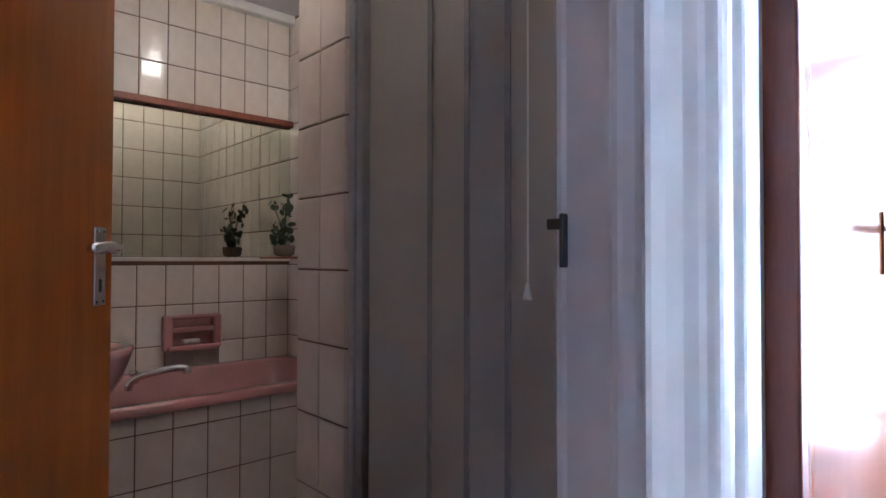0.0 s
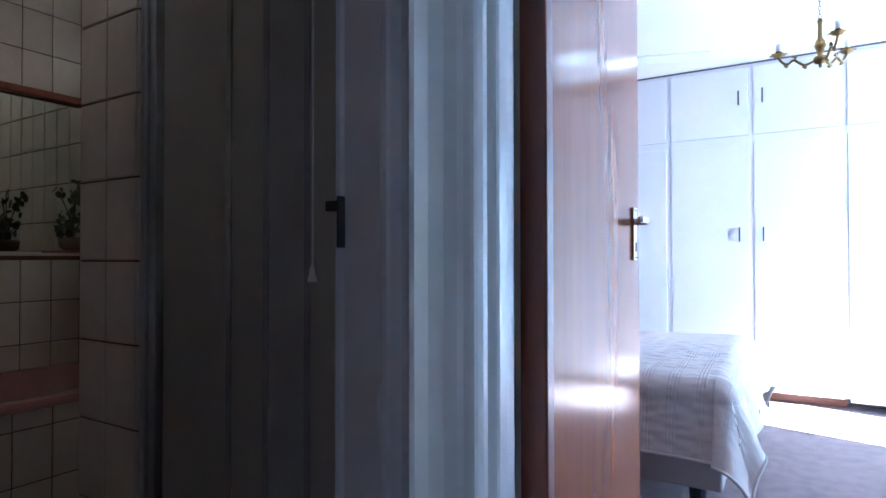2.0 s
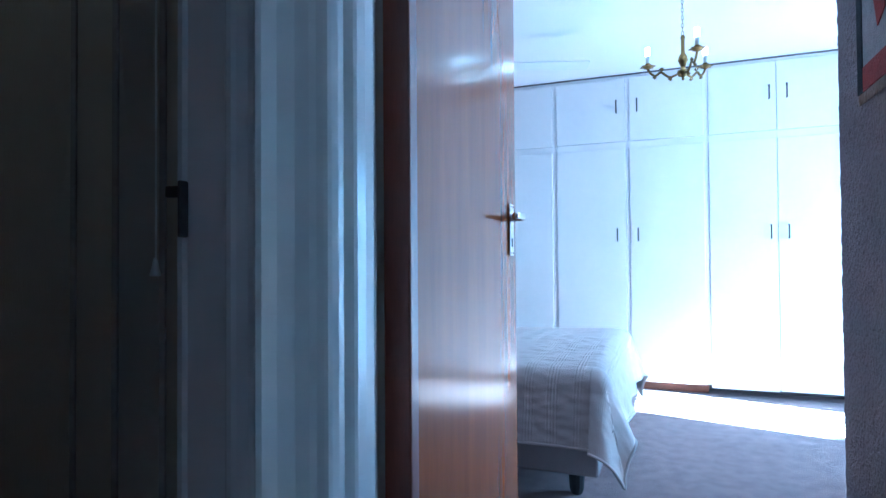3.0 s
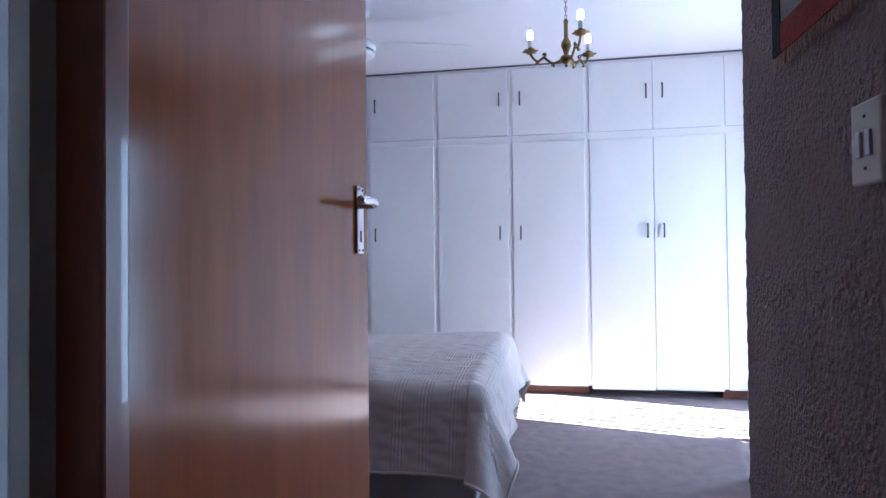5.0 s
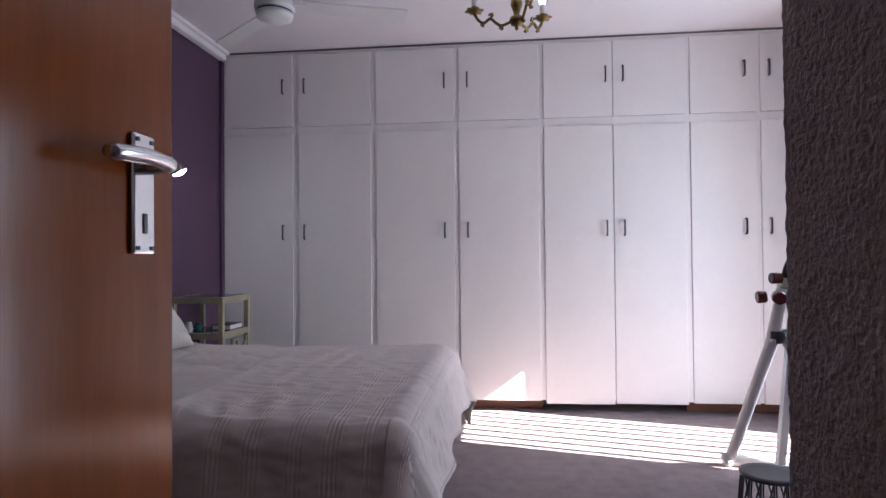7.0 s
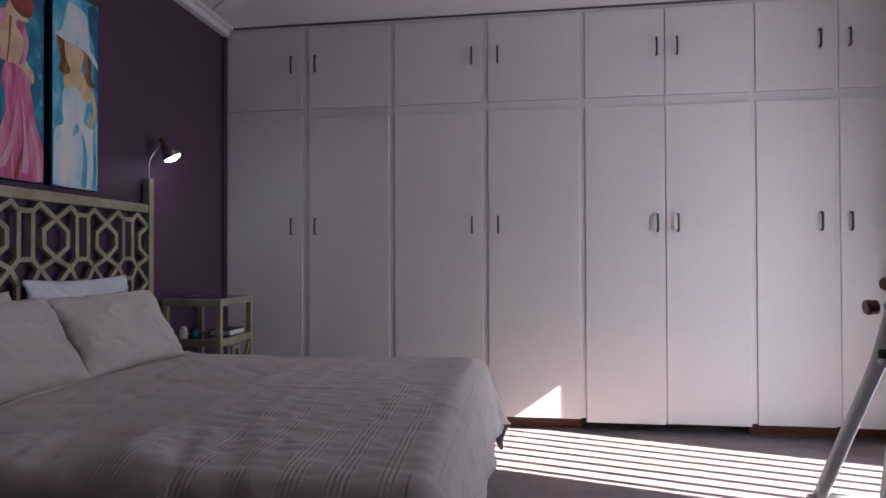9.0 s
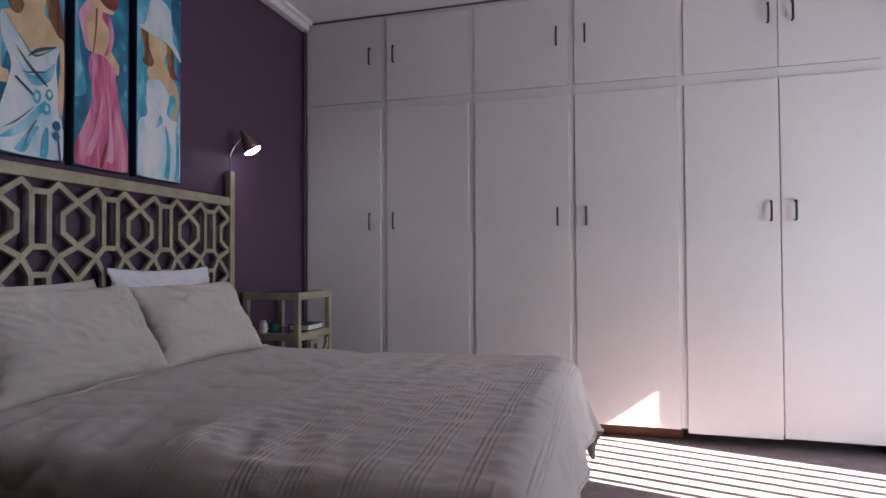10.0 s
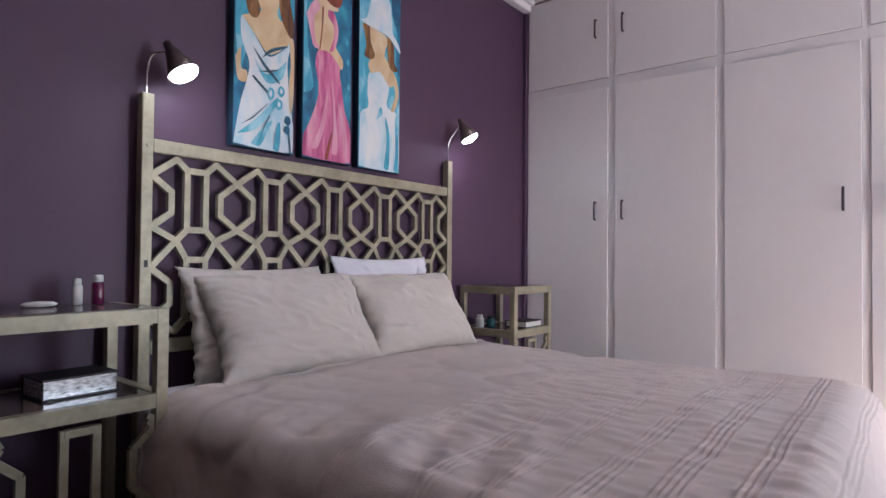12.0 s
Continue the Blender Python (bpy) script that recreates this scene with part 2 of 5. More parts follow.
def tube(bm, pts, r, seg=10, caps=True):
    """A round tube along points; r is one radius or one for each point."""
    pts = [Vector(p) for p in pts]
    rs = r if isinstance(r, (list, tuple)) else [r] * len(pts)
    rings, up = [], None
    for i, p in enumerate(pts):
        d = (pts[min(i + 1, len(pts) - 1)] - pts[max(i - 1, 0)]).normalized()
        if up is None:
            up = d.orthogonal().normalized()
        side = d.cross(up).normalized()
        up = side.cross(d).normalized()
        rings.append([bm.verts.new(p + rs[i] * (math.cos(a) * up + math.sin(a) * side)) for a in [2 * math.pi * k / seg for k in range(seg)]])
    for a, b in zip(rings, rings[1:]):
        for k in range(seg):
            bm.faces.new((a[k], a[(k + 1) % seg], b[(k + 1) % seg], b[k]))
    if caps:
        bm.faces.new(list(reversed(rings[0])))
        bm.faces.new(rings[-1])
    return bm


def smooth_path(pts, n=8):
    """Points of a soft curve through pts."""
    pts = [Vector(p) for p in pts]
    out = []
    for i in range(len(pts) - 1):
        a, b, c, d = pts[max(i - 1, 0)], pts[i], pts[i + 1], pts[min(i + 2, len(pts) - 1)]
        for k in range(n):
            t = k / n
            out.append(0.5 * ((2 * b) + (c - a) * t + (2 * a - 5 * b + 4 * c - d) * t * t + (3 * b - a - 3 * c + d) * t ** 3))
    return out + [pts[-1]]


def lathe(bm, profile, seg=20, m=Matrix()):
    """A turned shape from (radius, height) pairs."""
    rings = [[bm.verts.new(m @ Vector((r * math.cos(2 * math.pi * k / seg), r * math.sin(2 * math.pi * k / seg), z))) for k in range(seg)]
             for r, z in [(max(r, 1e-4), z) for r, z in profile]]
    for a, b in zip(rings, rings[1:]):
        for k in range(seg):
            bm.faces.new((a[k], a[(k + 1) % seg], b[(k + 1) % seg], b[k]))
    bm.faces.new(list(reversed(rings[0])))
    bm.faces.new(rings[-1])
    return bm


def plate(bm, outline, depth, m=Matrix()):
    """A flat piece: an outline in (u, v) given thickness along w."""
    lo = [bm.verts.new(m @ Vector((u, v, 0))) for u, v in outline]
    hi = [bm.verts.new(m @ Vector((u, v, depth))) for u, v in outline]
    bm.faces.new(list(reversed(lo)))
    bm.faces.new(hi)
    for k in range(len(lo)):
        j = (k + 1) % len(lo)
        bm.faces.new((lo[k], lo[j], hi[j], hi[k]))
    return bm


def bar(bm, a, b, width, depth, normal):
    """A rectangular bar from a to b; normal gives the direction of its depth."""
    a, b, n = Vector(a), Vector(b), Vector(normal).normalized()
    d = (b - a).normalized()
    s = d.cross(n).normalized()
    vs = [bm.verts.new(p + s * i * width / 2 + n * j * depth / 2) for p in (a, b) for i, j in ((-1, -1), (1, -1), (1, 1), (-1, 1))]
    for f in ((0, 1, 2, 3), (7, 6, 5, 4), (0, 4, 5, 1), (1, 5, 6, 2), (2, 6, 7, 3), (3, 7, 4, 0)):
        bm.faces.new([vs[i] for i in f])
    return bm


def data(name, bm, mat, smooth=False):
    bmesh.ops.recalc_face_normals(bm, faces=bm.faces)
    me = bpy.data.meshes.new(name)
    bm.to_mesh(me)
    bm.free()
    me.materials.append(mat)
    if smooth:
        for p in me.polygons:
            p.use_smooth = True
    return me


def part(name, bm, mat, parent, label="", smooth=False):
    ob = new(name, data(name, bm, mat, smooth))
    ob.parent = parent
    return tagged(ob, label)


def thing(name, at, label, category, group=""):
    ob = new(name)
    ob.location = at
    ob.empty_display_size = 0.1
    return tagged(ob, label, category, group)


def solid(name, bm, mat, label, category, group="", smooth=False):
    return tagged(new(name, data(name, bm, mat, smooth)), label, category, group)


def structure(name, bm, mat, label, smooth=False):
    return tagged(new(name, data(name, bm, mat, smooth)), label, name.split("_")[0], kind="structure")


# ---- structure ----
H = 2.40
CY = 4.80          # front of the wardrobe wall
PX = -1.80         # purple wall
RX = 2.12          # window wall
NY = 1.78          # near wall of the bedroom, beside the door
AX0, AX1 = -0.40, 0.468   # entry passage

structure("floor", boxes((-1.9, 3.0, 0.90, 5.5, -0.1, 0.0)), M_CARPET, "worn mauve fitted carpet in the bedroom")
structure("floor_hall", boxes((-0.34, 1.3, -1.6, 0.90, -0.1, 0.0)), M_CARPET, "mauve fitted carpet in the passage")
structure("floor_bathroom", boxes((-3.2, -0.34, -1.0, 1.9, -0.1, -0.001)), M_TILE_FLOOR, "brown tiled bathroom floor")
structure("ceiling", boxes((-1.9, 2.4, 0.9, 5.5, H, H + 0.1)), M_CEILING, "white painted bedroom ceiling")
structure("ceiling_hall", boxes((-0.34, 1.3, -1.6, 0.9, H, H + 0.1)), M_CEILING, "white painted passage ceiling")
structure("ceiling_bathroom", boxes((-3.2, -0.34, -1.0, 1.9, H + 0.002, H + 0.1)), M_CEILING, "white painted bathroom ceiling")

structure("wall_purple", boxes((PX - 0.1, PX, NY, 5.5, 0, H)), M_PURPLE, "deep purple painted wall behind the bed")
structure("wall_back", boxes((PX, RX, 5.42, 5.5, 0, H)), M_WHITE_WALL, "white wall behind the fitted wardrobes")
structure("wall_near", boxes((PX, AX0 - 0.06, NY - 0.06, NY, 0, H)), M_PURPLE, "purple painted wall beside the entry passage")
structure("wall_partition", boxes((AX0 - 0.06, AX0, 1.02, NY, 0, H)), M_WHITE_WALL, "white partition wall behind the open door")
# window wall with one opening
WY0, WY1, WZ0, WZ1 = 3.59, 4.35, 0.03, 1.83
structure("wall_window", boxes((RX, RX + 0.22, NY, WY0, 0, H), (RX, RX + 0.22, WY1, 5.5, 0, H), (RX, RX + 0.22, WY0, WY1, WZ1, H), (RX, RX + 0.22, WY0, WY1, 0, WZ0)),
          M_WHITE_WALL, "white wall with a tall barred opening")
structure("wall_hall_back", boxes((-0.34, 1.3, -1.7, -1.6, 0, H)), M_WHITE_WALL, "white wall closing the passage")
structure("wall_hall_side", boxes((1.2, 1.3, -1.6, 0.9, 0, H)), M_WHITE_WALL, "white passage wall")
structure("wall_hall_door", boxes((0.54, 1.2, 0.93, 1.02, 0, H), (-0.31, 0.54, 0.955, 1.02, 2.08, H), (-0.40, -0.298, 0.965, 1.02, 0, H)), M_WHITE_WALL, "white wall round the bedroom doorway")
structure("wall_hall_left", boxes((-0.56, -0.30, -1.6, -0.075, 0, H), (-0.40, -0.30, -0.075, 0.95, 2.10, H)), M_WHITE_WALL, "white passage wall with the bathroom doorway")


def rough_wall():
    """The passage wall and its return: rough-cast plaster with real relief at the corner."""
    bm = bmesh.new()

    def sheet(p, du, dv, nu, nv, n):
        grid = []
        for j in range(nv + 1):
            row = []
            for i in range(nu + 1):
                q = Vector(p) + Vector(du) * i / nu + Vector(dv) * j / nv
                h = noise.noise(Vector((q.x * 135, q.y * 135, q.z * 80))) * 0.0020 + noise.noise(q * 30) * 0.0012
                row.append(bm.verts.new(q + Vector(n) * h))
            grid.append(row)
        for j in range(nv):
            for i in range(nu):
                bm.faces.new((grid[j][i], grid[j][i + 1], grid[j + 1][i + 1], grid[j + 1][i]))
    sheet((AX1, 1.02, 0), (0, 0.83, 0), (0, 0, H), 200, 520, (-1, 0, 0))
    sheet((AX1, 1.85, 0), (0.16, 0, 0), (0, 0, H), 30, 520, (-0.5, 1, 0))
    box(bm, AX1 + 0.004, AX1 + 0.20, 1.02, 1.846, 0, H)
    box(bm, AX1 + 0.16, RX, 1.75, 1.85, 0, H)
    return bm


structure("wall_textured", rough_wall(), M_TEXTURED, "rough-cast mauve-brown plaster wall of the entry passage")
structure("cornice", boxes((PX, PX + 0.05, NY, CY - 0.02, H - 0.06, H), (PX, PX + 0.075, NY, CY - 0.02, H - 0.025, H - 0.001), bevel=0.008), M_CEILING, "white moulded ceiling cornice over the purple wall")
structure("trim_corner", boxes((PX, PX + 0.022, CY - 0.03, CY + 0.02, 0, H - 0.06), bevel=0.004), M_PURPLE, "purple corner strip beside the wardrobes")

# ground outside
structure("ground", boxes((RX + 0.22, 80, -60, 60, -0.25, -0.12)), M_GROUND, "pale paving outside the window")


def window_bars():
    t = thing("security_gate", (RX + 0.10, 0, 0), "white steel security gate with upright bars in the opening", "gate")
    y = 3.66
    while y < WY1 - 0.01:
        part("bar", boxes((-0.012, 0.012, y - 0.013, y + 0.013, WZ0, WZ1)), M_WHITE_STEEL, t)
        y += 0.095
    part("rail", boxes((-0.012, 0.012, 3.62, WY1, WZ0, WZ0 + 0.03)), M_WHITE_STEEL, t)
    return t


window_bars()
# ---- doors of the passage ----
def lever_set(door, y, z, side, facing):
    """Long plate with a lever on one face of a door leaf. The leaf runs along local y; facing is +1 or -1 along x."""
    x = 0.02 * facing
    plate_ob = part("lock_plate", boxes((min(x, x + 0.006 * facing), max(x, x + 0.006 * facing), y - 0.02, y + 0.02, z - 0.085, z + 0.047), bevel=0.0025), M_CHROME, door, "polished chrome lock plate")
    bm = bmesh.new()
    pts = [(x, y, z + 0.012), (x + 0.028 * facing, y, z + 0.012), (x + 0.036 * facing, y + 0.010 * side, z + 0.013), (x + 0.038 * facing, y + 0.05 * side, z + 0.014), (x + 0.034 * facing, y + 0.105 * side, z + 0.010)]
    tube(bm, smooth_path(pts, 5), [0.0095] * 11 + [0.0085] * 9 + [0.006], 10)
    part("lever", bm, M_CHROME, plate_ob, "chrome lever handle", True)
    bm = boxes((min(x + 0.005 * facing, x + 0.0075 * facing), max(x + 0.005 * facing, x + 0.0075 * facing), y - 0.003, y + 0.003, z - 0.062, z - 0.040))
    part("keyhole", bm, M_BLACK, plate_ob)
    bm = bmesh.new()
    for dy in (-0.013, 0.013):
        for dz in (-0.078, 0.040):
            box(bm, min(x + 0.005 * facing, x + 0.0075 * facing), max(x + 0.005 * facing, x + 0.0075 * facing), y + dy - 0.0022, y + dy + 0.0022, z + dz - 0.0022, z + dz + 0.0022)
    part("screw", bm, M_DARK_METAL, plate_ob)


def door_leaf(name, at, turn, width, label):
    """A flush leaf hinged at its local origin, running along local +y."""
    t = thing(name, at, label, "door")
    t.rotation_euler.z = radians(turn)
    part("leaf", boxes((-0.02, 0.02, 0.0, width, 0.012, 2.03), bevel=0.002), M_DOOR, t)
    bm = bmesh.new()
    for z in (0.25, 1.0, 1.8):
        tube(bm, [(-0.018, -0.006, z), (-0.018, -0.006, z + 0.09)], 0.006, 8)
    part("hinge", bm, M_CHROME, t, "steel butt hinges")
    return t


bedroom_door = door_leaf("bedroom_door", (-0.288, 0.985, 0), 2.2, 0.74, "varnished orange-brown flush door standing open to the bedroom")
lever_set(bedroom_door, 0.672, 1.088, -1, 1)
lever_set(bedroom_door, 0.672, 1.088, -1, -1)
bath_door = door_leaf("bathroom_door", (-0.52, -0.06, 0), 56.0, 0.817, "varnished orange-brown flush bathroom door, swung open")
lever_set(bath_door, 0.757, 1.04, -1, 1)
lever_set(bath_door, 0.757, 1.04, -1, -1)

structure("frame_bedroom", boxes((-0.296, -0.254, 0.955, 0.984, 0, 2.08), (0.485, 0.54, 0.955, 1.018, 0, 2.08), (-0.254, 0.485, 0.955, 1.02, 2.035, 2.08), bevel=0.003), M_FRAME, "dark red-brown wooden door frame of the bedroom")


def folding_door():
    """White plastic concertina door, folded together beside the frame; its pleats turn the corner of the stack."""
    t = thing("folding_door", (0, 0, 0.0), "white plastic concertina door folded up beside the frame", "folding door")
    n = Vector((0.626, -0.78))

    def strip(pts, thick=0.004):
        bm = bmesh.new()
        plate(bm, pts + [(x - n.x * thick, y - n.y * thick) for x, y in reversed(pts)], 2.03, Matrix.Translation((0, 0, 0.02)))
        return bm
    rows = [[(-0.481, 0.772), (-0.477, 0.761), (-0.473, 0.757), (-0.466, 0.757), (-0.460, 0.760)],
            [(-0.460, 0.760), (-0.430, 0.756), (-0.392, 0.750)],
            [(-0.392, 0.750), (-0.389, 0.744), (-0.384, 0.741), (-0.377, 0.740), (-0.372, 0.743)],
            [(-0.372, 0.743), (-0.360, 0.748), (-0.350, 0.749)],
            [(-0.350, 0.749), (-0.348, 0.743), (-0.344, 0.741), (-0.339, 0.745)],
            [(-0.339, 0.745), (-0.331, 0.762), (-0.319, 0.779), (-0.306, 0.788)],
            [(-0.306, 0.788), (-0.300, 0.794), (-0.293, 0.798)],
            [(-0.293, 0.798), (-0.289, 0.801), (-0.287, 0.807), (-0.285, 0.818), (-0.285, 0.829)],
            [(-0.285, 0.829), (-0.291, 0.834), (-0.290, 0.839), (-0.284, 0.844)],
            [(-0.284, 0.844), (-0.281, 0.847), (-0.279, 0.853), (-0.278, 0.872), (-0.279, 0.895), (-0.283, 0.905)],
            [(-0.283, 0.905), (-0.292, 0.914), (-0.294, 0.932)]]
    for r in rows:
        part("pleat", strip(r), M_PVC, t)
    m = Matrix.Translation((-0.466, 0.7565, 1.06)) @ Matrix.Rotation(radians(-83), 4, "Z")
    bm = bmesh.new()
    box(bm, -0.002, 0.012, 0.003, 0.009, -0.036, 0.032, bevel=0.002)
    box(bm, -0.002, 0.010, -0.016, 0.008, 0.012, 0.026, bevel=0.002)
    bm.transform(m)
    part("latch", bm, M_DARK_METAL, t, "dark metal latch")
    return t


folding_door()

# ---- bathroom ----
BX = -3.02
structure("wall_bath_back", boxes((BX - 0.1, BX, -1.0, 1.9, 0, H)), M_GROUT, "grouted bathroom wall behind the bath")
structure("wall_bath_end", boxes((BX, -0.46, 1.722, 1.78, 0, H)), M_GROUT, "grouted bathroom end wall")
structure("wall_bath_south", boxes((BX, -0.4, -1.0, -0.9, 0, H)), M_GROUT, "grouted bathroom side wall")
structure("wall_bath_nib", boxes((-1.60, -1.336, 1.006, 1.722, 0, H)), M_GROUT, "short tiled wall beside the shower")
structure("wall_shower_side", boxes((-0.464, -0.46, 1.02, 1.722, 0, H), (-0.46, -0.402, 0.96, 1.0195, 0, H)), M_GROUT, "tiled inner wall of the shower")
structure("cornice_bath", boxes((BX, BX + 0.06, -0.9, 1.722, H - 0.05, H), bevel=0.01), M_CEILING, "white cornice in the bathroom")

tile_meshes = {}


def tile_mesh(w, h):
    key = (round(w, 3), round(h, 3))
    if key not in tile_meshes:
        bm = bmesh.new()
        e = 0.004
        g = 0.0025
        lo = [bm.verts.new((u, v, 0)) for u, v in ((g, g), (w - g, g), (w - g, h - g), (g, h - g))]
        hi = [bm.verts.new((u, v, 0.006)) for u, v in ((g + e, g + e), (w - g - e, g + e), (w - g - e, h - g - e), (g + e, h - g - e))]
        md = [bm.verts.new((u, v, 0.0045)) for u, v in ((g, g), (w - g, g), (w - g, h - g), (g, h - g))]
        bm.faces.new(hi)
        for k in range(4):
            j = (k + 1) % 4
            bm.faces.new((lo[k], lo[j], md[j], md[k]))
            bm.faces.new((md[k], md[j], hi[j], hi[k]))
        tile_meshes[key] = data("tile", bm, M_TILE)
    return tile_meshes[key]


def tiled(parent, origin, u, v, us, vs, skip=None, joined=False):
    """Tiles between the joint lines us and vs of a plane; each is an object of its own, or all are one joined part."""
    u, v = Vector(u), Vector(v)
    n = u.cross(v)
    rot = Matrix((u, v, n)).transposed().to_4x4()
    bm = bmesh.new() if joined else None
    for u0, u1 in zip(us, us[1:]):
        for v0, v1 in zip(vs, vs[1:]):
            if skip and skip(u0, u1, v0, v1):
                continue
            me = tile_mesh(u1 - u0, v1 - v0)
            m = Matrix.Translation(Vector(origin) + u * u0 + v * v0) @ rot @ Matrix.Rotation(random.uniform(-0.003, 0.003), 4, "X") @ Matrix.Rotation(random.uniform(-0.003, 0.003), 4, "Y")
            if joined:
                tmp = bmesh.new()
                tmp.from_mesh(me)
                tmp.transform(m)
                tm = bpy.data.meshes.new("tmp")
                tmp.to_mesh(tm)
                tmp.free()
                bm.from_mesh(tm)
                bpy.data.meshes.remove(tm)
            else:
                ob = new("tile", me)
                ob.matrix_world = m
                ob.parent = parent
    if joined:
        ob = part("tiling", bm, M_TILE, parent)
        tagged(ob, kind="stuff")


def steps(a, b, w):
    out = [a]
    while out[-1] + w < b - 0.01:
        out.append(out[-1] + w)
    return out + [b]


def bath_tub():
    x0, x1, y0, y1, z = BX + 0.006, -2.30, 0.10, 1.722, 0.50
    t = thing("bath_tub", ((x0 + x1) / 2, (y0 + y1) / 2, 0), "built-in pink enamel bath with a tiled front", "bath")
    cx, cy = (x1 - x0) / 2, (y1 - y0) / 2
    bm = bmesh.new()
    rings = []
    for ins, zz, rad in ((0.0, z - 0.035, 0.02), (0.0, z - 0.008, 0.02), (0.008, z, 0.02), (0.055, z, 0.08), (0.07, z - 0.012, 0.09), (0.10, z - 0.20, 0.11), (0.16, z - 0.36, 0.12), (0.30, z - 0.38, 0.04)):
        ring = []
        ex, ey = cx - ins, cy - ins
        for qx, qy, a0 in ((1, 1, 0), (-1, 1, 90), (-1, -1, 180), (1, -1, 270)):
            for k in range(7):
                a = radians(a0 + 15 * k)
                ring.append(bm.verts.new((qx * (ex - rad) + rad * math.cos(a), qy * (ey - rad) + rad * math.sin(a), zz)))
        rings.append(ring)
    for a, b in zip(rings, rings[1:]):
        for k in range(len(a)):
            j = (k + 1) % len(a)
            bm.faces.new((a[k], a[j], b[j], b[k]))
    bm.faces.new(rings[-1])
    part("tub", bm, M_PINK, t, smooth=True)
    part("front_panel", boxes((cx - 0.05, cx - 0.02, -cy, cy, 0, z - 0.036)), M_GROUT, t)
    bm = bmesh.new()
    tube(bm, smooth_path([(0.02, -0.10, z - 0.004), (0.02, -0.10, z + 0.02), (0.03, -0.06, z + 0.05), (0.06, 0.05, z + 0.07), (0.08, 0.10, z + 0.07), (0.085, 0.105, z + 0.05)], 6), 0.015, 10)
    for dy in (-0.14, -0.02):
        lathe(bm, [(0.022, 0), (0.022, 0.01), (0.012, 0.014), (0.012, 0.03), (0.02, 0.034), (0.018, 0.052), (0.004, 0.056)], 12, Matrix.Translation((-0.12, dy - 0.03, z - 0.004)))
    part("bath_mixer", bm, M_CHROME, t, "chrome bath spout with taps", True)
    return t, x1, y0, y1


bath, BFX, BY0, BY1 = bath_tub()


def soap_dish():
    t = thing("soap_dish", (BX + 0.006, 1.18, 0.67), "pink ceramic soap dish with a grab bar on the tiles", "soap dish")
    bm = bmesh.new()
    box(bm, 0, 0.012, -0.130, 0.130, -0.080, 0.080, bevel=0.004)
    for y in (-0.118, 0.118):
        box(bm, 0.004, 0.055, y - 0.022, y + 0.022, -0.085, 0.088, bevel=0.012, seg=3)
    box(bm, 0.004, 0.075, -0.125, 0.125, -0.085, -0.058, bevel=0.010, seg=3)
    box(bm, 0.004, 0.050, -0.120, 0.120, 0.000, 0.030, bevel=0.008, seg=3)
    part("dish", bm, M_PINK, t)
    bm = bmesh.new()
    tube(bm, smooth_path([(0.030, -0.120, 0.070), (0.050, -0.085, 0.078), (0.054, 0.0, 0.080), (0.050, 0.085, 0.078), (0.030, 0.120, 0.070)], 4), 0.012, 10)
    part("grab_bar", bm, M_PINK, t, smooth=True)
    bm = bmesh.new()
    box(bm, 0.02, 0.06, -0.05, 0.03, -0.05, -0.032, bevel=0.006)
    part("soap", bm, M_PLASTIC_WHITE, t, "worn white soap")


soap_dish()


def wash_basin():
    t = thing("wash_basin", (-1.95, 0.37, 0), "pink ceramic basin on a pedestal", "basin")
    bm = lathe(bmesh.new(), [(0.06, 0.58), (0.17, 0.60), (0.22, 0.68), (0.245, 0.755), (0.25, 0.775), (0.235, 0.78), (0.20, 0.765), (0.15, 0.68), (0.03, 0.66)], 28, Matrix.Diagonal((0.8, 1.1, 1, 1)))
    part("bowl", bm, M_PINK, t, smooth=True)
    part("pedestal", lathe(bmesh.new(), [(0.10, 0), (0.09, 0.03), (0.07, 0.2), (0.065, 0.45), (0.09, 0.60)], 20), M_PINK, t, smooth=True)


wash_basin()


def wall_mirror():
    t = thing("wall_mirror", (BX + 0.006, 0, 0), "wide frameless wall mirror under a dark rail", "mirror")
    part("mirror_glass", boxes((0.0, 0.006, 0.05, 1.715, 1.045, 1.765)), M_MIRROR, t)
    part("mirror_rail", boxes((0.0, 0.05, 0.05, 1.715, 1.77, 1.805), bevel=0.006), M_FRAME, t, "dark wooden rail above the mirror")
    part("ledge", boxes((0.0, 0.016, 0.05, 1.715, 1.022, 1.043), bevel=0.004), M_TILE, t)


wall_mirror()


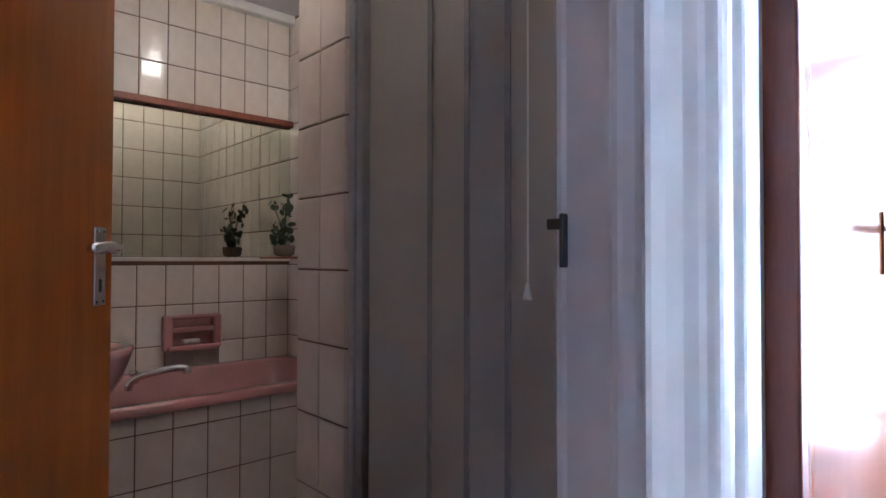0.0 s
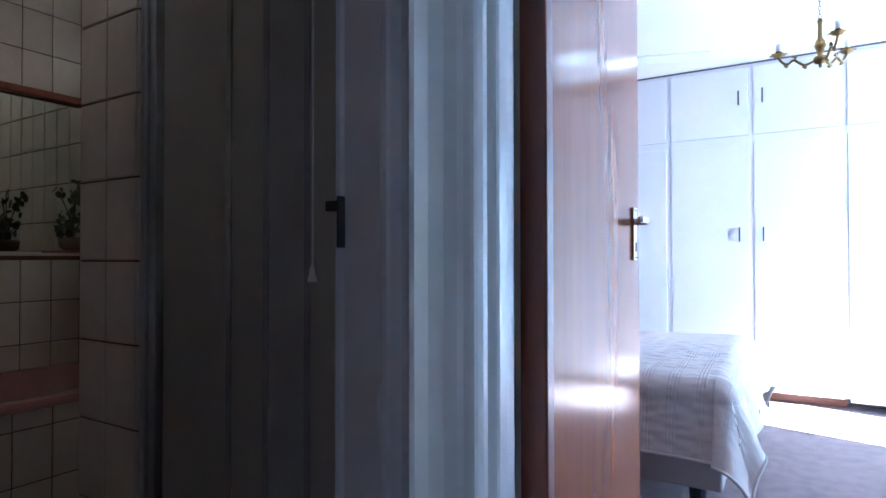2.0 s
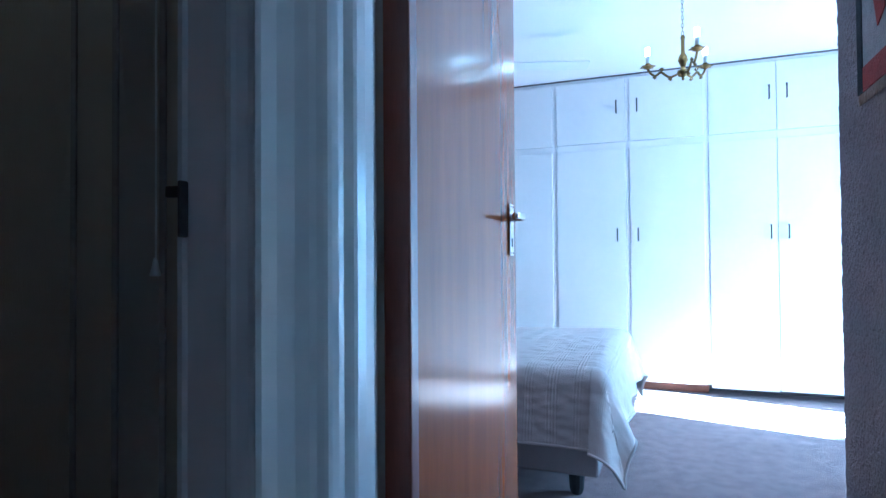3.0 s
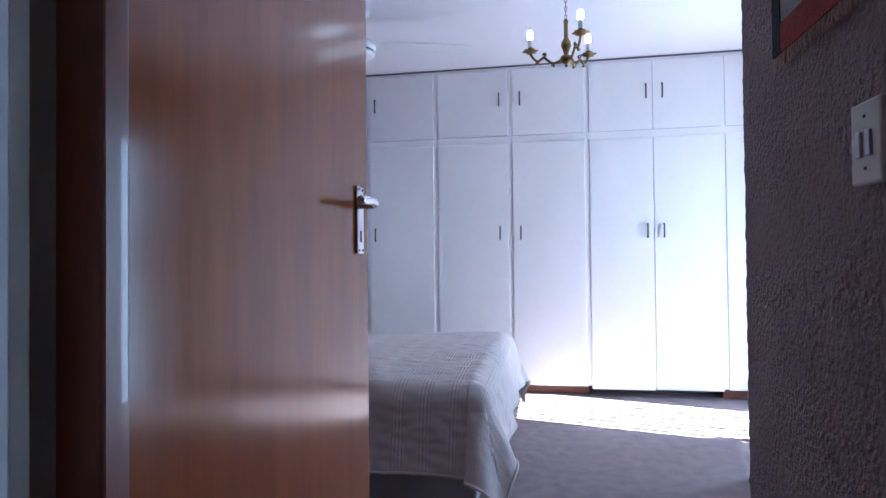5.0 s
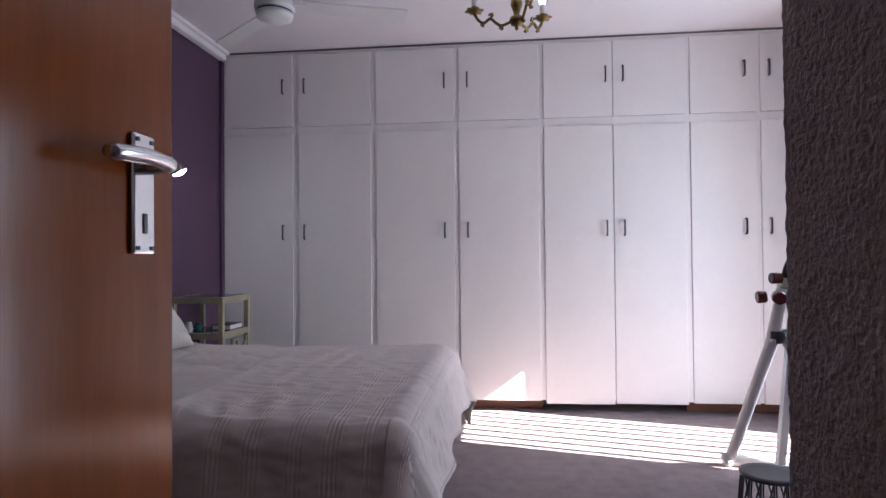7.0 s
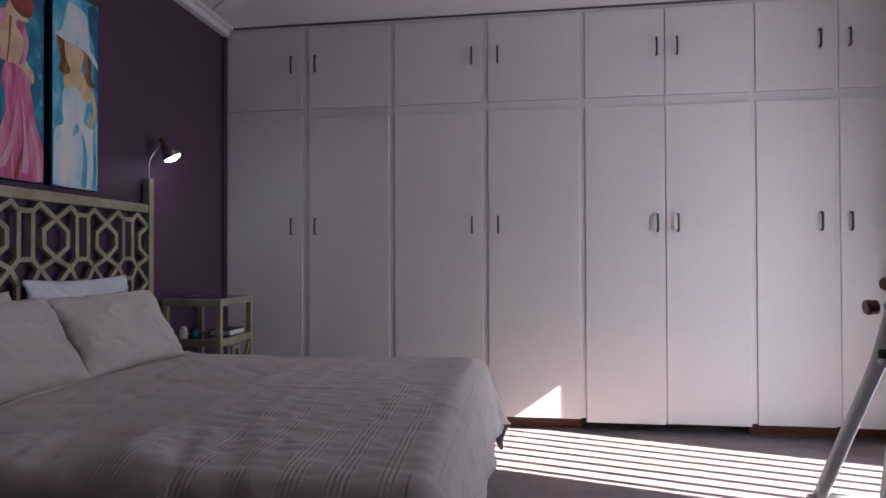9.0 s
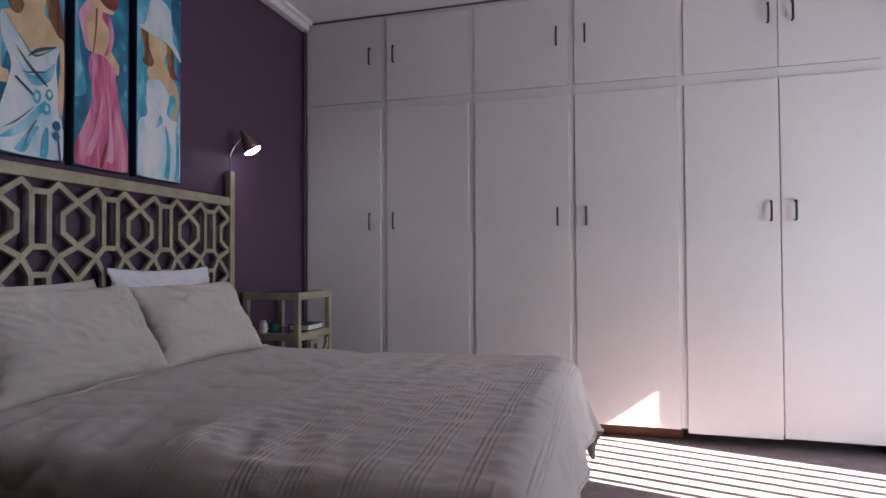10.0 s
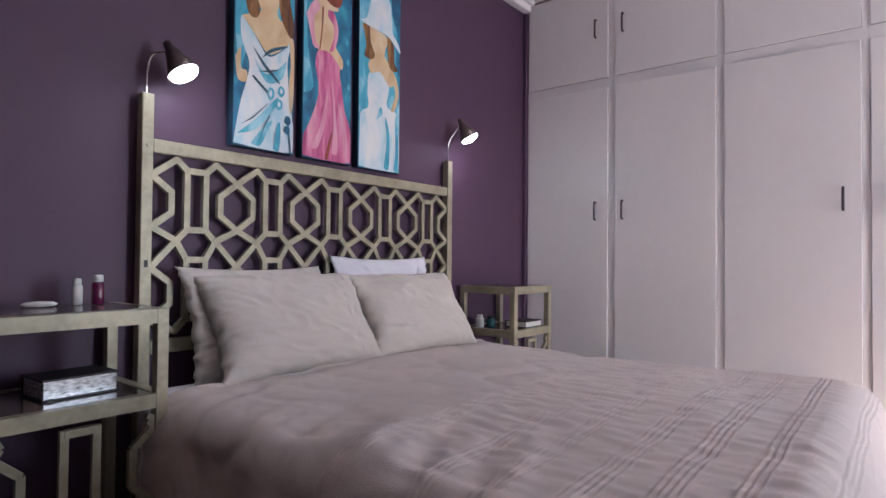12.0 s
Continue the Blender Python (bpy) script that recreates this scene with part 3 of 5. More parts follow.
def potted_plant():
    rnd = random.Random(5)
    at = Vector((-2.66, 1.52, 1.05))
    shelf = thing("wall_shelf", (-2.69, 1.60, 1.035), "small dark shelf on the tiled end wall", "shelf")
    part("shelf_board", boxes((-0.13, 0.10, -0.15, 0.113, 0.0, 0.012), bevel=0.003), M_FRAME, shelf)
    t = thing("potted_plant", (at.x - 0.03, at.y, 1.048), "small dark-leaved plant in a low glass pot", "plant")
    part("pot", lathe(bmesh.new(), [(0.035, 0), (0.05, 0.01), (0.055, 0.05), (0.05, 0.055), (0.045, 0.02)], 16), M_GLASS_TOP, t, smooth=True)
    stems, leaves = bmesh.new(), bmesh.new()
    for k in range(9):
        a = rnd.uniform(0, 6.28)
        r, h = rnd.uniform(0.02, 0.09), rnd.uniform(0.12, 0.30)
        tip = Vector((r * math.cos(a), r * math.sin(a) * 0.8, h))
        tube(stems, smooth_path([(0, 0, 0.02), (tip.x * 0.3, tip.y * 0.3, h * 0.6), tip], 4), 0.0025, 5)
        for j in range(8):
            c = tip * rnd.uniform(0.45, 1.05)
            s = rnd.uniform(0.012, 0.026)
            m = Matrix.Translation(c + Vector((rnd.uniform(-.02, .02), rnd.uniform(-.02, .02), rnd.uniform(-.02, .02)))) @ Euler((rnd.uniform(0, 6), rnd.uniform(0, 6), rnd.uniform(0, 6))).to_matrix().to_4x4()
            plate(leaves, [(-s, 0), (-s * .4, s * .6), (s * .6, s * .5), (s * 1.2, 0), (s * .6, -s * .5), (-s * .4, -s * .6)], 0.0008, m)
    part("stems", stems, M_LEAF, t)
    part("leaves", leaves, M_LEAF, t)


potted_plant()


def bathroom_lamp(at, drop, label):
    """A glass globe on a short stem under the ceiling."""
    t = thing("ceiling_lamp", (at[0], at[1], H), label, "lamp", "bathroom ceiling lamps")
    part("lamp_base", lathe(bmesh.new(), [(0.06, 0), (0.06, -0.03), (0.045, -0.04), (0.012, -0.042), (0.012, -drop)], 20), M_CHROME, t, smooth=True)
    part("globe", lathe(bmesh.new(), [(0.02, -drop), (0.045, -0.01 - drop), (0.06, -0.035 - drop), (0.06, -0.06 - drop), (0.045, -0.09 - drop), (0.01, -0.105 - drop)], 20), M_GLOBE, t, smooth=True)


bathroom_lamp((-1.50, 0.85), 0.04, "round glass ceiling lamp glowing warm in the bathroom")
bathroom_lamp((-2.00, 1.27), 0.07, "round glass lamp glowing warm over the bath")


def shower_screen():
    """Folding shower screen of frosted sheets in grey framing, closed across the cubicle."""
    t = thing("shower_screen", (0, 1.02, 0), "folding shower screen of frosted panels in grey aluminium", "shower screen")
    z0, z1 = 0.06, 1.80
    part("wall_profile", boxes((-1.335, -1.312, -0.012, 0.03, z0, z1), (-1.312, -1.290, -0.002, 0.018, z0, z1), bevel=0.003), M_ALU, t)
    part("stile", boxes((-1.286, -1.268, -0.014, 0.014, z0, z1), bevel=0.003), M_ALU, t)
    part("top_rail", boxes((-1.335, -0.47, -0.016, 0.026, z1, z1 + 0.03), bevel=0.003), M_ALU, t)
    part("bottom_rail", boxes((-1.335, -0.47, -0.016, 0.026, z0 - 0.03, z0), bevel=0.003), M_ALU, t)
    xs = [-1.262, -1.037, -0.891, -0.798, -0.655, -0.475]
    off = [0.0, 0.018, -0.006, 0.018, -0.004, 0.018]
    for k in range(len(xs) - 1):
        bm = bmesh.new()
        plate(bm, [(xs[k] + 0.008, off[k]), (xs[k + 1] - 0.008, off[k + 1]), (xs[k + 1] - 0.008, off[k + 1] + 0.003), (xs[k] + 0.008, off[k] + 0.003)], z1 - z0, Matrix.Translation((0, 0, z0)))
        part("panel", bm, M_SCREEN, t, "frosted ribbed plastic panel")
        part("hinge_strip", boxes((xs[k + 1] - 0.008, xs[k + 1] + 0.008, off[k + 1] - 0.004, off[k + 1] + 0.008, z0, z1), bevel=0.002), M_STRIP, t, "dark grey hinge strip")
    tray = thing("shower_tray", (-0.9, 1.37, 0), "low pink shower tray", "shower tray")
    part("tray", boxes((-0.43, 0.43, -0.37, 0.345, 0.0, 0.03), bevel=0.006), M_PINK, tray)


shower_screen()


def pull_cord():
    t = thing("pull_cord", (-0.556, 0.80, H), "white ceiling pull cord with a bell-shaped end", "pull cord")
    part("cord", tube(bmesh.new(), [(0, 0, -0.02), (0.001, 0, -0.6), (0, 0.001, -1.40)], 0.0013, 6), M_PLASTIC_WHITE, t)
    part("bell", lathe(bmesh.new(), [(0.002, -1.40), (0.0035, -1.405), (0.004, -1.410), (0.0065, -1.42), (0.007, -1.424), (0.002, -1.424)], 14), M_PLASTIC_WHITE, t, smooth=True)
    part("switch_box", lathe(bmesh.new(), [(0.035, 0.0), (0.035, -0.02), (0.02, -0.03)], 16), M_PLASTIC_WHITE, t, smooth=True)


pull_cord()
solid("bath_mat", boxes((-2.22, -1.75, 1.18, 1.62, 0.0, 0.014), bevel=0.004), M_MAT, "dark woven bath mat on the floor", "mat")
# ---- bedroom: fitted wardrobes ----
STILES = [(-1.80, -1.772), (-1.292, -1.256), (-0.760, -0.728), (-0.205, -0.178), (0.338, 0.368), (0.799, 0.803), (1.244, 1.273), (1.668, 1.692), (2.092, 2.12)]


def pull_handle(door, x, z):
    bm = bmesh.new()
    tube(bm, smooth_path([(x, 0, z + 0.046), (x, -0.012, z + 0.046), (x, -0.019, z + 0.037), (x, -0.019, z - 0.037), (x, -0.012, z - 0.046), (x, 0, z - 0.046)], 4), 0.0055, 8)
    return part("handle", bm, M_HANDLE, door, "dark pewter bow handle", True)


def wardrobe(k):
    """One bay: stiles, rails, upper and lower door."""
    (a0, a1), (b0, b1) = STILES[k], STILES[k + 1]
    cx = (a1 + b0) / 2
    label = "tall white fitted wardrobe bay with a cupboard above"
    t = thing("wardrobe", (cx, CY, 0), label, "wardrobe", "fitted wardrobe bays")
    left_edge, right_edge = a1 - cx, b0 - cx
    mid = 0.5 * (a0 + a1) - cx if k else a0 - cx
    mid2 = 0.5 * (b0 + b1) - cx if k < 7 else b1 - cx
    part("stile", boxes((mid, left_edge, 0.0, 0.03, 0.080, H - 0.015)), M_CUPBOARD_FRAME, t)
    part("stile", boxes((right_edge, mid2, 0.0, 0.03, 0.080, H - 0.015)), M_CUPBOARD_FRAME, t)
    part("rail", boxes((left_edge, right_edge, 0.002, 0.03, 1.828, 1.880)), M_CUPBOARD_FRAME, t)
    part("rail", boxes((left_edge, right_edge, 0.002, 0.03, H - 0.03, H - 0.014)), M_CUPBOARD_FRAME, t)
    part("carcass", boxes((mid, mid2, 0.034, 0.60, 0.082, H - 0.012)), M_GAP_SHADE, t)
    # under bays 4 and 5 the shade is put in as a dark board
    part("kickboard", boxes((mid, mid2, 0.20 if k in (4, 5) else 0.085, 0.22 if k in (4, 5) else 0.11, 0.0, 0.081)), M_GAP_SHADE if k in (4, 5) else M_SKIRT, t, "red-brown kickboard" if k not in (4, 5) else "recessed dark board standing in for the shade of the kick space")
    g = 0.0011
    proud = -0.007
    low = part("lower_door", boxes((left_edge + g, right_edge - g, proud, 0.002, {4: 0.058, 5: 0.064}.get(k, 0.074), 1.828 - g), bevel=0.003), M_CUPBOARD, t)
    up = part("upper_door", boxes((left_edge + g, right_edge - g, proud, 0.002, 1.880 + g, H - 0.034), bevel=0.0025), M_CUPBOARD, t)
    hx = {0: right_edge - 0.068, 1: left_edge + 0.045, 2: right_edge - 0.065, 3: left_edge + 0.058, 4: right_edge - 0.042, 5: left_edge + 0.062, 6: right_edge - 0.072, 7: left_edge + 0.05}[k]
    for d, z in ((low, 1.172), (up, 2.150)):
        h = pull_handle(d, hx, z)
        h.location.y = proud
    return t


for bay in range(8):
    wardrobe(bay)
# solid strip; the shade of the gap is in its dark colour
structure("trim_top", boxes((PX + 0.05, RX, CY + 0.004, CY + 0.04, H - 0.013, H - 0.001)), M_GAP_SHADE, "dark strip standing in for the shaded uneven gap along the top of the wardrobes")


# ---- bed ----
BZ = 0.555
BED_X0, BED_X1, BED_Y0, BED_Y1 = -1.745, -0.19, 2.60, 3.94


def bed():
    t = thing("bed", (BED_X0, BED_Y0, 0), "upholstered beige bed base with mattress on dark feet", "bed")
    lx, ly = BED_X1 - BED_X0, BED_Y1 - BED_Y0
    part("base", boxes((0.0, lx, 0.04, ly - 0.04, 0.10, 0.32), bevel=0.012), M_BASE_CLOTH, t)
    part("mattress", boxes((0.0, lx + 0.02, 0.0, ly, 0.325, BZ - 0.02), bevel=0.045), M_WHITE_CLOTH, t, "white mattress")
    for x in (0.08, lx - 0.10):
        for y in (0.12, ly - 0.12):
            part("foot", lathe(bmesh.new(), [(0.022, 0), (0.03, 0.02), (0.035, 0.10)], 12, Matrix.Translation((x, y, 0))), M_BLACK, t)
    return t


bed()


def fold(s, r, flare):
    """Cloth over a rounded edge: outward and downward for a cloth length s past the edge."""
    if s <= 0:
        return s, 0.0
    q = math.pi * r / 2
    if s < q:
        return r * math.sin(s / r), -(r - r * math.cos(s / r))
    return r + flare * (s - q), -r - 0.97 * (s - q)


def pleats(x, y):
    """Rows of stitched tucks across the cover: narrow ridges beside a sunk seam, a little wavy."""
    h = 0.0
    x += 0.0045 * noise.noise(Vector((x * 2.0, y * 7.0, 2.5)))
    for c, n in ((-0.84, 6), (-0.67, 4), (-0.57, 4), (-0.45, 4), (-0.35, 4), (-0.25, 3), (-0.13, 3)):
        for j in range(n):
            d = x - (c + 0.0125 * (j - n / 2))
            if abs(d) < 0.012:
                h += 0.0016 * math.exp(-((d - 0.0022) / 0.0030) ** 2) - 0.0026 * math.exp(-((d + 0.0028) / 0.0024) ** 2)
    return h


def crumple(x, y):
    """Crossing folds of slept-in linen: sharp valleys and soft ridges of several sizes."""
    a = noise.noise(Vector((x * 2.6 + y * 1.5, y * 3.4 - x * 1.1, 4.2)))
    b = noise.noise(Vector((x * 6.5 - y * 4.0, y * 5.0 + x * 2.2, 9.7)))
    c = noise.noise(Vector((x * 14 + y * 9, y * 11 - x * 6, 1.9)))
    soft = 0.5 + 0.5 * noise.noise(Vector((x * 2.1, y * 2.3, 6.6)))
    return (-0.006 * math.exp(-(a * 9) ** 2) - 0.0034 * math.exp(-(b * 6) ** 2) - 0.0016 * math.exp(-(c * 4) ** 2)) * soft


def duvet():
    x_top, r = -1.52, 0.09
    foot, near, far = BED_X1 - 0.02, BED_Y0 + 0.03, BED_Y1 - 0.0
    nx, ny = 620, 300
    x_len = foot - x_top + 0.33
    y_a, y_b = near - 0.36, far + 0.36
    verts, faces = [], []
    for i in range(nx + 1):
        px = x_top + x_len * i / nx
        for j in range(ny + 1):
            py = y_a + (y_b - y_a) * j / ny
            s1 = px - foot
            s2, sgn = (near - py, -1) if py < (near + far) / 2 else (py - far, 1)
            a, b = max(s1, 0), max(s2, 0)
            sway = 0.5 + 0.5 * math.sin(px * 17 + 1.3 * math.sin(px * 5))
            if a > 0 and b > 0:
                s = math.hypot(a, b)
                o, dz = fold(s, r, 0.36 + 0.06 * math.sin(6 * math.atan2(a, b)))
                x, y = foot + o * a / s, (near if sgn < 0 else far) + sgn * o * b / s
            elif a > 0:
                o, dz = fold(a, r, 0.20 + 0.07 * math.sin(py * 15))
                x, y = foot + o, py
            elif b > 0:
                o, dz = fold(b, r, 0.08 + 0.10 * sway)
                x, y = px, (near if sgn < 0 else far) + sgn * o
            else:
                x, y, dz = px, py, 0.0
            z = BZ + dz
            q = Vector((px * 3.2, py * 3.2, 0.0))
            lump = noise.noise(q * 0.6) * 0.011 + noise.noise(q * 1.7 + Vector((3, 1, 7))) * 0.005
            band = 1.0 if px > -0.88 else 0.12
            puck = noise.noise(Vector((px * 16, py * 34, 1.0))) * 0.0042 * band - abs(noise.noise(Vector((px * 9 - py * 5, py * 17, 8.0)))) * 0.005 * band
            pull = max(0.0, 1 - abs(py - near) / 0.30) if px < -0.7 else max(0.0, 1 - abs(py - near) / 0.30) * max(0.0, 1 - (px + 0.7) / 0.3)
            lump += pull * (0.024 * noise.noise(Vector((px * 7.5 + py * 3.5, py * 1.4, 5.5))) + 0.010 * noise.noise(Vector((px * 17 + py * 6, py * 2.5, 3.5))))
            lift = lump + crumple(px, py) * (0.7 if band == 1.0 else 1.7) + puck + pleats(px, py) * max(0.35, 1 - b / 0.2)
            crown = 0.018 * (math.cos((py - (near + far) / 2) / (far - near) * 2.6) - math.cos(1.3)) if b == 0 else 0.0
            if a > 0 and b > 0:
                lift *= 0.35
            if a > 0 or b > 0:
                k = max(min(a / 0.14, 1), min(b / 0.14, 1))
                if b >= a:
                    y += sgn * lift * k * 1.3
                else:
                    x += lift * k * 1.3
                z += lift * (1 - k)
            else:
                z += lift
            z += crown * (1 if a == 0 else max(0, 1 - a / 0.1))
            z = max(z, 0.06)
            verts.append((x, y, z))
    for i in range(nx):
        for j in range(ny):
            k = i * (ny + 1) + j
            faces.append((k, k + ny + 1, k + ny + 2, k + 1))
    me = bpy.data.meshes.new("duvet")
    me.from_pydata(verts, [], faces)
    me.materials.append(M_LINEN)
    for p in me.polygons:
        p.use_smooth = True
    ob = new("duvet", me)
    sol = ob.modifiers.new("thickness", "SOLIDIFY")
    sol.thickness, sol.offset = 0.012, -1
    rim = [verts[j] for j in range(0, ny + 1, 3)]
    part("top_hem", tube(bmesh.new(), rim, 0.007, 6), M_LINEN, ob, "turned top hem", True)
    rim = [verts[i * (ny + 1)] for i in range(0, nx + 1, 3)] + [verts[nx * (ny + 1) + j] for j in range(0, ny + 1, 3)] + [verts[i * (ny + 1) + ny] for i in range(nx, -1, -3)]
    part("bottom_hem", tube(bmesh.new(), rim, 0.006, 6), M_LINEN, ob, "stitched hem", True)
    return tagged(ob, "grey-beige linen duvet cover with stitched bands, hanging over the bed", "duvet")


duvet()


def pillow(name, centre, size, lean, turn, mat, label, seed, bands=0):
    """A filled pillow with soft corners and a seam; size is (width along y, height, depth)."""
    w, h, d = size
    nu, nv = (150, 70) if bands else (70, 50)
    bm = bmesh.new()
    sides = []
    for sgn in (1, -1):
        grid = []
        for j in range(nv + 1):
            row = []
            for i in range(nu + 1):
                u, v = 2 * i / nu - 1, 2 * j / nv - 1
                pinch = 1 - 0.085 * (1 - abs(v) ** 2) * abs(u) ** 4 - 0.03 * (1 - abs(v)) * abs(u)
                pin2 = 1 - 0.08 * (1 - u * u) * abs(v) ** 4
                fill = ((1 - abs(u) ** 2.6) * (1 - abs(v) ** 2.8)) ** 0.45
                gather = noise.noise(Vector((u * 1.2 + seed, v * 15, 6.0))) * 0.011 * max(0.0, (abs(u) - 0.62) / 0.38) * (1 if u < 0 else 0.5)
                wr = gather + noise.noise(Vector((u * 2 + seed, v * 2, sgn * 2.0))) * 0.020 - abs(noise.noise(Vector((u * 5 + v * 3 + seed, v * 4, 3.0)))) * 0.018
                dep = sgn * (d / 2 * fill + wr * fill ** 0.5)
                if bands and sgn > 0:
                    for c in (0.60, 0.635, 0.67, 0.74, 0.775, 0.81):
                        dep += 0.0035 * math.exp(-((u - bands * c - 0.012 * noise.noise(Vector((v * 4, c * 9, seed)))) / 0.010) ** 2)
                edge = noise.noise(Vector((u * 9 + seed, v * 11, 0.5))) * 0.010 + noise.noise(Vector((seed, v * 24, 1.5))) * 0.004
                row.append(bm.verts.new((dep, u * w / 2 * pinch + edge * max(0.0, (abs(u) - 0.90) / 0.10), v * h / 2 * pin2)))
            grid.append(row)
        for j in range(nv):
            for i in range(nu):
                bm.faces.new((grid[j][i], grid[j][i + 1], grid[j + 1][i + 1], grid[j + 1][i]))
        sides.append(grid)
    bmesh.ops.remove_doubles(bm, verts=bm.verts, dist=0.0008)
    m = Matrix.Translation(centre) @ Matrix.Rotation(radians(turn), 4, "Z") @ Matrix.Rotation(radians(-lean), 4, "Y")
    bm.transform(m)
    return solid(name, bm, mat, label, "pillow", "pillows on the bed", True)


pillow("pillow", (-1.610, 3.050, 0.70), (0.62, 0.355, 0.16), 33, 0, M_PILLOW, "sage-grey linen pillow with stitched bands, leaning forward", 1.0, bands=1)
pillow("pillow", (-1.590, 3.605, 0.70), (0.56, 0.35, 0.15), 34, -3, M_PILLOW, "plain sage-grey linen pillow leaning on the headboard", 5.0)
pillow("pillow", (-1.690, 2.985, 0.70), (0.55, 0.37, 0.11), 16, 2, M_PILLOW, "sage-grey linen pillow tucked behind another", 9.0)
pillow("pillow", (-1.712, 3.575, 0.72), (0.55, 0.40, 0.09), 10, 0, M_WHITE_CLOTH, "white cotton pillow standing against the headboard", 13.0)


# ---- headboard ----
def headboard():
    y0, y1 = 2.634, 4.032
    t = thing("headboard", (PX + 0.032, y0, 0), "champagne-gold painted lattice headboard between two tall posts", "headboard")
    w = y1 - y0
    for y in (0.0, w):
        part("post", boxes((-0.017, 0.017, y - 0.017, y + 0.017, 0, 1.372), bevel=0.003), M_GOLD, t)
    part("top_rail", boxes((-0.013, 0.013, 0.0175, w - 0.0175, 1.205, 1.245), bevel=0.003), M_GOLD, t)
    part("bottom_rail", boxes((-0.013, 0.013, 0.0175, w - 0.0175, 0.625, 0.665), bevel=0.003), M_GOLD, t)
    part("key_plate", boxes((0.0172, 0.0185, -0.005, 0.005, 0.875, 0.895)), M_BLACK, t)
    part("bolt", lathe(bmesh.new(), [(0.006, 0), (0.006, 0.002), (0.003, 0.003)], 10, Matrix.Translation((0.0172, 0, 1.222)) @ Matrix.Rotation(radians(90), 4, "Y")), M_GOLD, t)
    lo, hi = 0.017, w - 0.017
    p = (hi - lo) / 5
    wide, deep = 0.0185, 0.014
    count = []

    def seg(a, b):
        (u0, z0), (u1, z1) = a, b
        if u1 < u0:
            (u0, z0), (u1, z1) = (u1, z1), (u0, z0)
        if u1 < lo - 1e-6 or u0 > hi + 1e-6:
            return
        if u0 < lo:
            z0, u0 = z0 + (z1 - z0) * (lo - u0) / (u1 - u0), lo
        if u1 > hi:
            z1, u1 = z0 + (z1 - z0) * (hi - u0) / (u1 - u0), hi
        if z0 < 0.66 and z1 < 0.66:
            return
        if math.hypot(u1 - u0, z1 - z0) < 0.012:
            return
        count.append(1)
        length = math.hypot(u1 - u0, z1 - z0)
        eu, ez = 0.0042 * (u1 - u0) / length, 0.0042 * (z1 - z0) / length
        part("lattice_bar", bar(bmesh.new(), (0, u0 - eu, z0 - ez), (0, u1 + eu, z1 + ez), wide, deep + 0.0006 * (len(count) % 9), (1, 0, 0)), M_GOLD, t)
    r, b, a = 0.030, 0.074, 0.058
    rows = 0.268
    for row in range(2):
        top = 1.195 - rows * row
        zp, zr, za, zs0, zs1, zb, zq, zm = top, top - 0.030, top - 0.054, top - 0.098, top - 0.160, top - 0.204, top - 0.208, top - 0.242
        for k in range(6):
            c = lo + k * p
            for s in (-1, 1):
                if row == 0:
                    seg((c, za), (c + s * b, zp))
                    seg((c + s * b, zp), (c + s * (p / 2 - r), zr))
                else:
                    seg((c, za), (c + s * b, zp + 0.026))
                    seg((c + s * b, zp + 0.026), (c + s * (p / 2 - r), zr))
                seg((c, za), (c + s * a, zs0))
                seg((c + s * a, zs0), (c + s * a, zs1))
                seg((c + s * a, zs1), (c, zb))
                seg((c, zb), (c + s * b, zm))
                seg((c + s * b, zm), (c + s * (p / 2 - r), zq))
            if k < 5:
                m = c + p / 2
                seg((m - r, zr), (m + r, zr))
                seg((m - r, zq), (m + r, zq))
                seg((m - r, zr), (m - r, zq))
                seg((m + r, zr), (m + r, zq))
    return t


headboard()


def reading_lamp(y, reach, drop):
    """Gooseneck lamp on a headboard post with a lit bulb under a conical shade."""
    t = thing("reading_lamp", (PX + 0.032, y, 1.372), "small bronze gooseneck reading lamp, lit, on the headboard post", "lamp", "reading lamps")
    bm = bmesh.new()
    head = Vector((0.075, reach, drop))
    tube(bm, smooth_path([(0, 0, -0.003), (0.0, 0.002, 0.07), (0.012, 0.012, 0.115), (0.045, reach * 0.75, drop + 0.045)], 8), 0.0045, 8)
    part("neck", bm, M_CHROME, t, "thin steel neck", True)
    d = Vector((0.45, 0.35, -1)).normalized()
    m = Matrix.Translation(head) @ d.to_track_quat("-Z", "Y").to_matrix().to_4x4()
    part("shade", lathe(bmesh.new(), [(0.006, 0.084), (0.012, 0.080), (0.015, 0.056), (0.020, 0.050), (0.024, 0.034), (0.047, -0.022), (0.044, -0.022), (0.022, 0.030), (0.005, 0.034)], 22, m), M_LAMP, t, smooth=True)
    part("bulb", lathe(bmesh.new(), [(0.014, 0.024), (0.030, 0.0), (0.042, -0.016), (0.037, -0.030), (0.010, -0.040)], 18, m), M_BULB, t, smooth=True)
    return t


reading_lamp(2.634, 0.060, 0.078)
reading_lamp(4.032, 0.055, 0.130)


